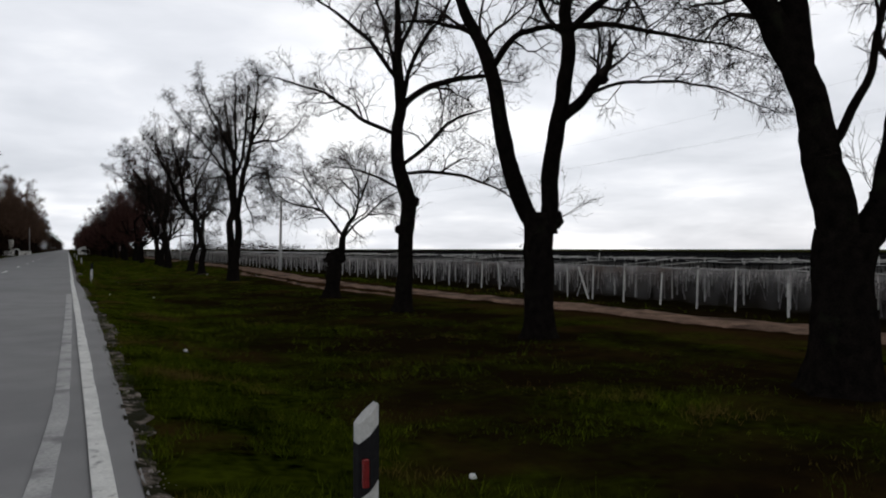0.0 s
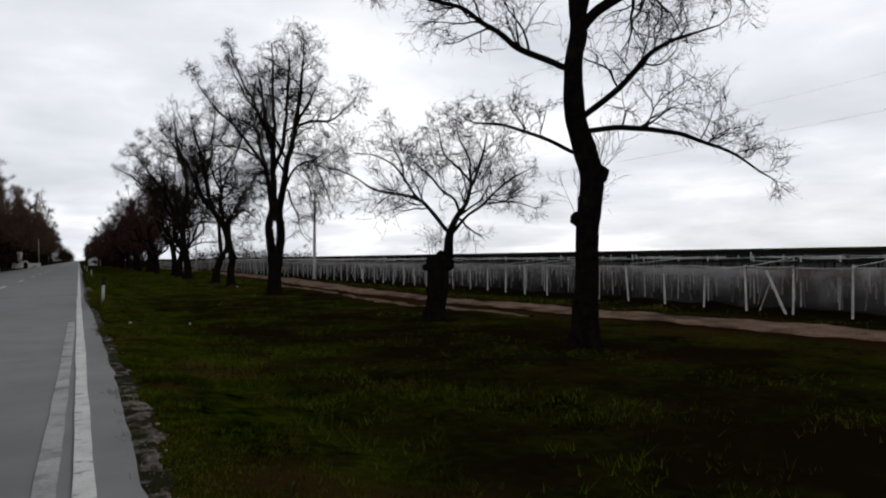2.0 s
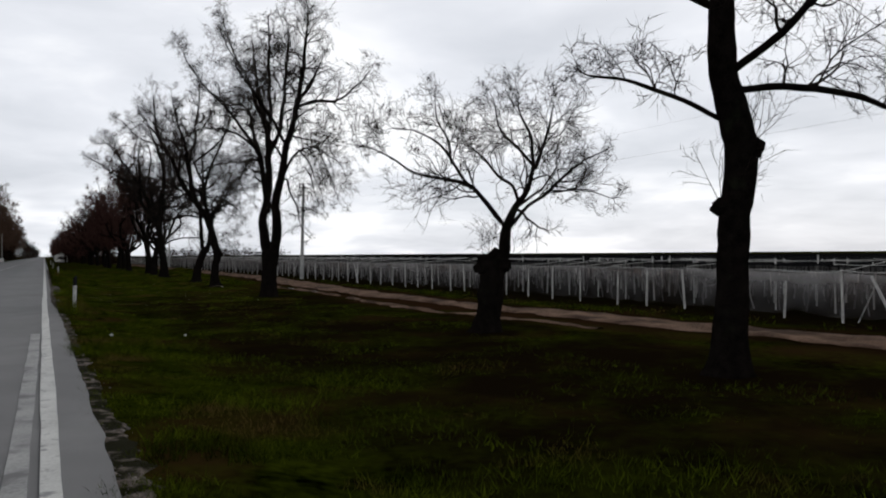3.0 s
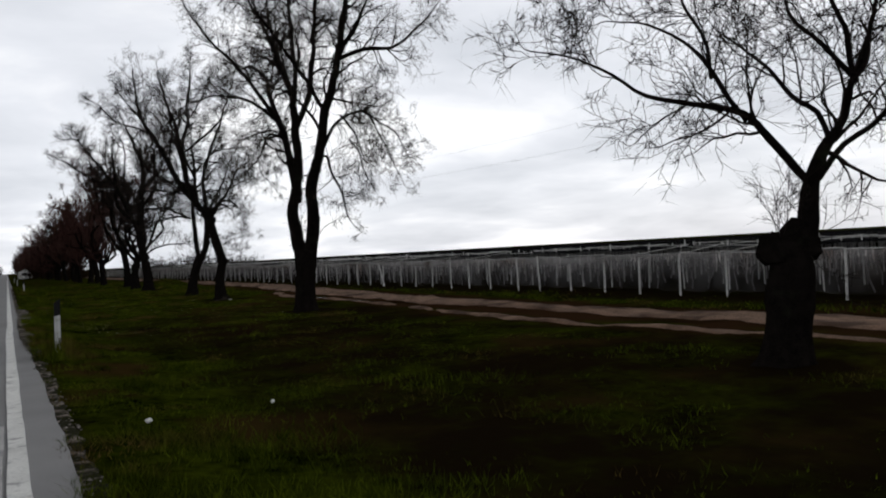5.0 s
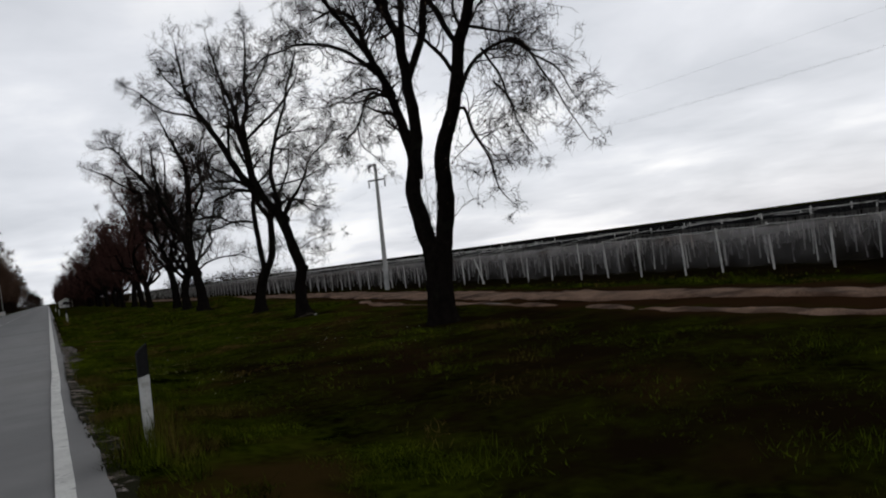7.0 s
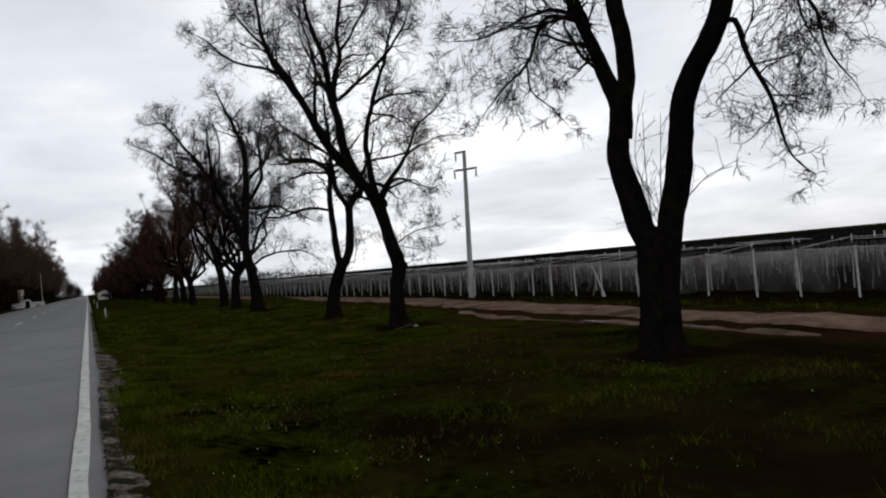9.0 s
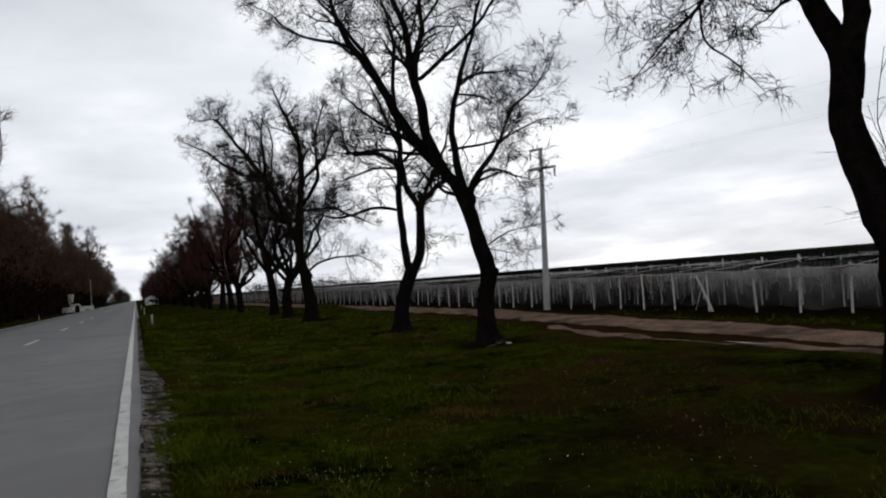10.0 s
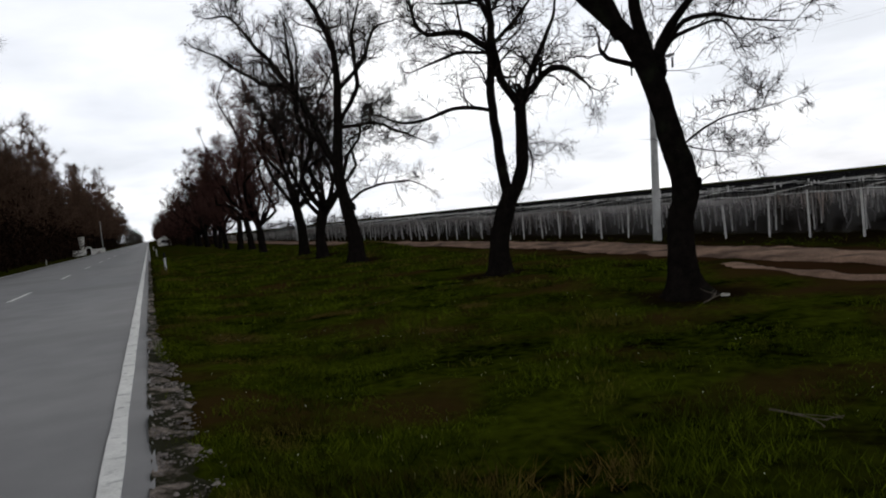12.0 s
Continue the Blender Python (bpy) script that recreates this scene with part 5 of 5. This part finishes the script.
    for a in np.arange(-18, 232, 3.6):
        t = np.linspace(0, 1, 7)
        roll.append((np.stack([0.02 + 0.03 * np.sin(t * 9 + a), a + 3.6 * t, 1.37 - 0.03 * np.sin(t * math.pi * 2) ** 2 + rng.normal(0, 0.01, 7)], -1), 0.018 + 0.02 * rng.random(7)))
    part("net_hem", tube_mesh("net_hem", [(roll, 6)]), BUNDLE, top, "pale bundled net hung along the edge")


shade_structure()


# ---- power line ----
def power_pole(x, y, lean):
    z = lie(x, y)
    top = thing("power_pole", x, y, z, "grey concrete power pole with two crossarms", "power pole", "power line poles")
    bm = bmesh.new()
    bmesh.ops.create_cone(bm, cap_ends=True, segments=14, radius1=0.16, radius2=0.09, depth=7.9, matrix=Matrix.Translation((0, 0, 3.55)))
    part("shaft", bm, CONCRETE, top).matrix_local = pose(0, 0, 0, lean, 0, 0)
    tilt = pose(0, 0, 0, lean, 0, 0)
    for h, a, b in ((6.55, -1.2, 1.2), (7.45, -0.1, 1.0)):
        bm = bmesh.new()
        box(bm, -0.05, 0.05, a, b, h - 0.05, h + 0.05, 0.01)
        arm = part("crossarm", bm, STEEL, top)
        arm.matrix_local = tilt
        for e in (a + 0.06, b - 0.06) if h < 7 else (b - 0.06,):
            bm = bmesh.new()
            for q in range(4):
                bmesh.ops.create_cone(bm, cap_ends=True, segments=10, radius1=0.055 - 0.004 * q, radius2=0.03, depth=0.08, matrix=Matrix.Translation((0, e, h - 0.12 - 0.09 * q)))
            part("insulator", bm, BLACK, arm)
    return top


power_pole(17.9, 69.07, 4.5)
power_pole(17.9, -6.0, 0.5)
power_pole(18.4, 142.0, -0.5)
for off, h in ((-1.14, 5.85), (1.14, 5.85), (0.9, 6.75)):
    for (xa, ya), (xb, yb) in (((17.9, -6.0), (17.9, 69.07 - 0.5)), ((17.9, 69.07 - 0.5), (18.4, 142.0))):
        t = np.linspace(0, 1, 25)
        line = np.stack([xa + (xb - xa) * t, ya + off + (yb - ya) * t, h - 0.1 - 0.9 * 4 * t * (1 - t)], -1)
        tagged(part("power_cable", tube_mesh("power_cable", [([(line, np.full(25, 0.0015))], 4)]), WIRE), "thin dark overhead power cable", "power cable", "overhead cables")


# ---- delineators ----
def delineator(x, y, turn=0.0, lean=0.0, dark=False):
    z = lie(x, y)
    label = "weathered white delineator with a black head" if dark else "white plastic delineator with a slanted black band and red reflector"
    top = thing("delineator_post", x, y, z, label, "delineator", "delineators along the road")
    top.matrix_world = pose(x, y, z, 0, lean, turn)
    section = [(-0.045, -0.032), (0.0, -0.052), (0.045, -0.032), (0.045, 0.028), (0.0, 0.04), (-0.045, 0.028)]

    def prism(lo, hi, grow=0.0, slope_lo=0.0, slope_hi=0.0):
        bm = bmesh.new()
        k = 1 + grow
        a = [bm.verts.new((u * k, w * k, lo + slope_lo * u)) for u, w in section]
        b = [bm.verts.new((u * k, w * k, hi + slope_hi * u)) for u, w in section]
        for i in range(6):
            j = (i + 1) % 6
            bm.faces.new((a[i], a[j], b[j], b[i]))
        bm.faces.new(b)
        bm.faces.new(a[::-1])
        return bm

    if dark:
        part("post_body", prism(-0.25, 0.82, 0, 0, 0.3), WHITE, top)
        part("black_head", prism(0.78, 1.04, 0.07, 0.3, 0.9), BLACK, top, "black head of the post")
        return top
    part("post_body", prism(-0.2, 1.0, 0, 0, 0.9), WHITE, top)
    part("black_band", prism(0.68, 0.915, 0.05, 0.9, 0.9), BLACK, top, "slanted black band")
    for face, w in (("near", -0.058), ("far", 0.042)):
        bm = bmesh.new()
        box(bm, -0.038, -0.010, w - 0.010, w + 0.010, 0.70, 0.82, 0.004)
        part("reflector", bm, RED if face == "near" else WHITE, top, "red reflector" if face == "near" else "white reflector")
    return top


first = delineator(1.03, 2.93)
second = delineator(0.83, 36.45, 6, 1.5, dark=True)
for x, y, turn, lean in ((1.15, 84.5, -4, -1), (1.15, 128, 3, 0), (1.15, 172, 3, 0), (-11.9, 63, 180, 1), (-11.9, 108.6, 176, 0), (-11.9, 153, 184, -1), (-11.9, 198, 180, 1)):
    ob = copy_thing(second, pose(x, y, lie(x, y), 0, lean, turn))


# ---- far white things by the road ----
def hut(x, y):
    top = thing("roadside_hut", x, y, lie(x, y), "small white roadside hut with a gabled roof", "hut")
    bm = bmesh.new()
    w, d, h = 1.9, 1.6, 1.9
    a = [bm.verts.new(p) for p in ((-w, -d, 0), (w, -d, 0), (w, -d, h), (0, -d, h + 0.9), (-w, -d, h))]
    b = [bm.verts.new(p) for p in ((-w, d, 0), (w, d, 0), (w, d, h), (0, d, h + 0.9), (-w, d, h))]
    bm.faces.new(a)
    bm.faces.new(b[::-1])
    for i in range(5):
        bm.faces.new((a[i], b[i], b[(i + 1) % 5], a[(i + 1) % 5]))
    part("wall", bm, PLASTER, top)
    for s in (-1, 1):
        bm = bmesh.new()
        box(bm, -1.15, 1.15, -d - 0.15, d + 0.15, -0.04, 0.04, 0.01)
        part("roof_slope", bm, WHITE, top).matrix_local = pose(s * 1.0, 0, h + 0.5, 0, s * 25.3, 0)
    # near-black panels paint in the unlit inside behind window and door
    bm = bmesh.new()
    box(bm, -0.9, 0.5, -d - 0.03, -d + 0.02, 0.9, 1.7, 0.01)
    part("window", bm, DARKNESS, top)
    bm = bmesh.new()
    box(bm, 0.9, 1.6, -d - 0.03, -d + 0.02, 0.0, 1.75, 0.01)
    part("door", bm, DARKNESS, top)


def gate_wall(x, y):
    top = thing("gate_wall", x, y, lie(x, y), "low white plastered wall with an arched gateway", "wall")
    for a, b in ((-3.6, -0.75), (0.75, 3.8)):
        bm = bmesh.new()
        box(bm, a, b, -0.15, 0.15, 0, 1.25, 0.02)
        part("wall", bm, PLASTER, top)
        bm = bmesh.new()
        box(bm, a - 0.05, b + 0.05, -0.2, 0.2, 1.25, 1.35, 0.02)
        part("coping", bm, STONE, top)
    bm = bmesh.new()
    outer, inner = [], []
    for k in range(13):
        t = math.pi * k / 12
        outer.append((-0.85 * math.cos(t), 1.35 + 0.75 * math.sin(t)))
        inner.append((-0.55 * math.cos(t), 1.25 + 0.55 * math.sin(t)))
    outer, inner = [(-0.85, 0)] + outer + [(0.85, 0)], [(-0.55, 0)] + inner + [(0.55, 0)]
    rings = [[bm.verts.new((u, w, h)) for u, h in side] for w in (-0.22, 0.22) for side in (outer, inner)]
    for i in range(len(outer) - 1):
        for p, q in ((0, 1), (1, 3), (3, 2), (2, 0)):
            bm.faces.new((rings[p][i], rings[p][i + 1], rings[q][i + 1], rings[q][i]))
    part("arch", bm, PLASTER, top)
    top2 = thing("flag_mast", x + 3.3, y + 1.5, lie(x + 3.3, y + 1.5), "thin pale mast beside the wall", "mast")
    bm = bmesh.new()
    bmesh.ops.create_cone(bm, cap_ends=True, segments=8, radius1=0.09, radius2=0.06, depth=8, matrix=Matrix.Translation((0, 0, 4)))
    part("mast", bm, CONCRETE, top2)
    top3 = thing("pillar_monument", x - 1.6, y + 3, lie(x - 1.6, y + 3), "pale stone pillar widening upwards", "monument")
    bm = bmesh.new()
    bmesh.ops.create_cone(bm, cap_ends=True, segments=8, radius1=0.35, radius2=0.75, depth=4.2, matrix=Matrix.Translation((0, 0, 2.6)))
    box(bm, -0.6, 0.6, -0.6, 0.6, 0, 0.6, 0.03)
    part("shaft", bm, STONE, top3)


hut(4.9, 285.0)
gate_wall(-13.6, 250.0)


# ---- stones, litter ----
def lump(name, x, y, size, material, label, category, seed, flat=0.6):
    bm = bmesh.new()
    bmesh.ops.create_icosphere(bm, subdivisions=2, radius=1.0)
    for v in bm.verts:
        v.co = v.co * (1 + 0.35 * noise.fractal(v.co * 1.3 + Vector((seed, 0, 0)), 0.9, 2.0, 3))
        v.co = Vector((v.co.x * size, v.co.y * size * 0.7, v.co.z * size * flat))
    ob = part(name, bm, material)
    ob.matrix_world = pose(x, y, lie(x, y) + size * flat * 0.55 + 0.03, 0, 0, seed * 47)
    return tagged(ob, label, category)


lump("stone", 9.1, 56.3, 0.10, STONE, "pale flat stone at the foot of a tree", "stone", 1, 0.2)


def fallen_branch(x, y, turn, length, seed):
    rng = np.random.default_rng(seed)
    out = {}
    sprout(out, rng, np.array((0.0, 0.0, 0.03)), np.array((1.0, 0.0, 0.02)), length, 0.012, 0, 2, (3, 1), 0.02, 0.12, 0.004)
    lines = [(np.stack([p[:, 0], p[:, 1], 0.05 + 0.15 * np.abs(p[:, 2])], -1), r) for some in out.values() for p, r in some]
    ob = part("fallen_branch", tube_mesh("fallen_branch", [(lines, 5)]), DRY_WOOD)
    ob.matrix_world = pose(x, y, lie(x, y) - 0.02, 0, 0, turn)
    tagged(ob, "dry fallen branch in the grass under the trees", "branch", "fallen branches")


for k, (x, y, turn) in enumerate(((8.3, 55.9, 35), (4.9, 51.35, -62))):
    fallen_branch(x, y, turn, 0.9 - 0.35 * k, 60 + k)
for k, (x, y) in enumerate(((1.70, 13.2), (1.28, 29.45), (2.87, 30.4), (2.9, 5.3))):
    tagged(lump("litter", x, y, 0.035, LITTER, "crumpled white scrap of litter in the grass", "litter", k + 3, 0.7), group="litter scraps")


# ---- grass ----
def grass(name, count, x0, x1, y0, y1, rng, near_power, height, width, label, blades=3):
    """Tufts of a few blades each, thinner where the ground is worn or shade-painted."""
    x = x0 + (x1 - x0) * rng.random(count) ** near_power
    y = rng.uniform(y0, y1, count)
    keep = np.array([rng.random() > max(soil_shade(a, b), worn(a, b)) * 1.15 and 1.5 * fbm(a, b, 0.8, 2.0) + 0.42 > rng.random() * 0.9 for a, b in zip(x, y)])
    x, y = x[keep], y[keep]
    z = np.array([lie(a, b) for a, b in zip(x, y)]) - 0.01
    lush = np.array([0.5 + 1.15 * max(0, fbm(a, b, 0.5, 9.0) + 0.35) for a, b in zip(x, y)])
    x, y, z, lush = (np.repeat(q, blades) for q in (x, y, z, lush))
    n = len(x)
    x, y = x + rng.normal(0, 0.022, n), y + rng.normal(0, 0.022, n)
    h = height * (0.45 + 0.75 * rng.random(n) + 0.9 * rng.random(n) ** 8) * lush
    t = rng.uniform(0, 2 * math.pi, n)
    w = width * rng.uniform(0.6, 1.3, n)
    lx, ly = rng.normal(0, 0.55, (2, n)) * h
    a = np.stack([x - np.cos(t) * w, y - np.sin(t) * w, z], -1)
    b = np.stack([x + np.cos(t) * w, y + np.sin(t) * w, z], -1)
    c = np.stack([x + lx, y + ly, z + h], -1)
    me = mesh_of(name, np.stack([a, b, c], 1).reshape(-1, 3), np.arange(3 * n).reshape(-1, 3))
    return tagged(part(name, me, BLADE), label, "grass", kind="stuff")


g = np.random.default_rng(77)
grass("grass", 300000, 0.45, 9.5, 2.0, 66.0, g, 1.4, 0.075, 0.0038, "short tufted verge grass, green with dry blades")
grass("grass", 45000, 0.6, 12.5, 60.0, 120.0, g, 1.0, 0.11, 0.012, "short tufted verge grass, green with dry blades")
grass("grass", 20000, 15.4, 18.6, 8.0, 90.0, g, 1.0, 0.10, 0.012, "sparse grass between the track and the posts")


def tall_tufts(rng):
    vs = []
    for x, y, tall in ((1.03, 2.93, 0.42), (0.83, 36.45, 0.52), (1.15, 84.5, 0.5)):
        for _ in range(650):
            a, b = x + rng.normal(0, 0.12), y + rng.normal(0, 0.12)
            z, h, t = lie(a, b), rng.uniform(0.16, tall), rng.uniform(0, 3.14)
            c, d = 0.006 * math.cos(t), 0.006 * math.sin(t)
            vs += [(a - c, b - d, z), (a + c, b + d, z), (a + rng.normal(0, 0.07), b + rng.normal(0, 0.07), z + h)]
    tagged(part("tall_grass", mesh_of("tall_grass", np.array(vs), np.arange(len(vs)).reshape(-1, 3)), BLADE), "tall grass round the feet of the delineators", "grass", kind="stuff")


tall_tufts(g)


def flowers(count, rng):
    vs, fs = [], []
    for _ in range(count):
        x, y = rng.uniform(1.0, 8.0), rng.uniform(40, 64)
        if fbm(x, y, 0.5, 4.0) < 0.05:
            continue
        z, r = lie(x, y) + rng.uniform(0.04, 0.09), rng.uniform(0.002, 0.0045)
        b = len(vs)
        vs += [(x + r * math.cos(t), y + 0.6 * r * math.sin(t), z + 1.6 * r * math.sin(t)) for t in np.arange(6) * math.pi / 3]
        fs.append(tuple(range(b, b + 6)))
    tagged(part("wild_flowers", mesh_of("wild_flowers", vs, fs), PETAL), "tiny pale flowers scattered in the grass", "flowers", kind="stuff")


flowers(520, g)


def pale_herbs(rng):
    """Dense low patches of pale dry stalks and blossom."""
    vs = []
    for x, y, n, wide in HERBS:
        for _ in range(n):
            a, b = x + rng.normal(0, wide), y + rng.normal(0, wide * 1.3)
            z, h, t = lie(a, b), rng.uniform(0.03, 0.10), rng.uniform(0, 3.14)
            c, d = 0.004 * math.cos(t), 0.004 * math.sin(t)
            vs += [(a - c, b - d, z + h * 0.5), (a + c, b + d, z + h * 0.5), (a + rng.normal(0, 0.01), b + rng.normal(0, 0.01), z + h)]
    tagged(part("pale_herbs", mesh_of("pale_herbs", np.array(vs), np.arange(len(vs)).reshape(-1, 3)), HERB), "patches of pale dry herbs and blossom", "herbs", kind="stuff")


HERBS = [(1.96, 46.22, 30, 0.16), (2.16, 44.84, 35, 0.18), (1.33, 45.02, 16, 0.15), (2.48, 46.17, 45, 0.22), (1.27, 46.29, 14, 0.25), (2.23, 52.15, 34, 0.4), (4.48, 54.1, 26, 0.4)]
pale_herbs(g)
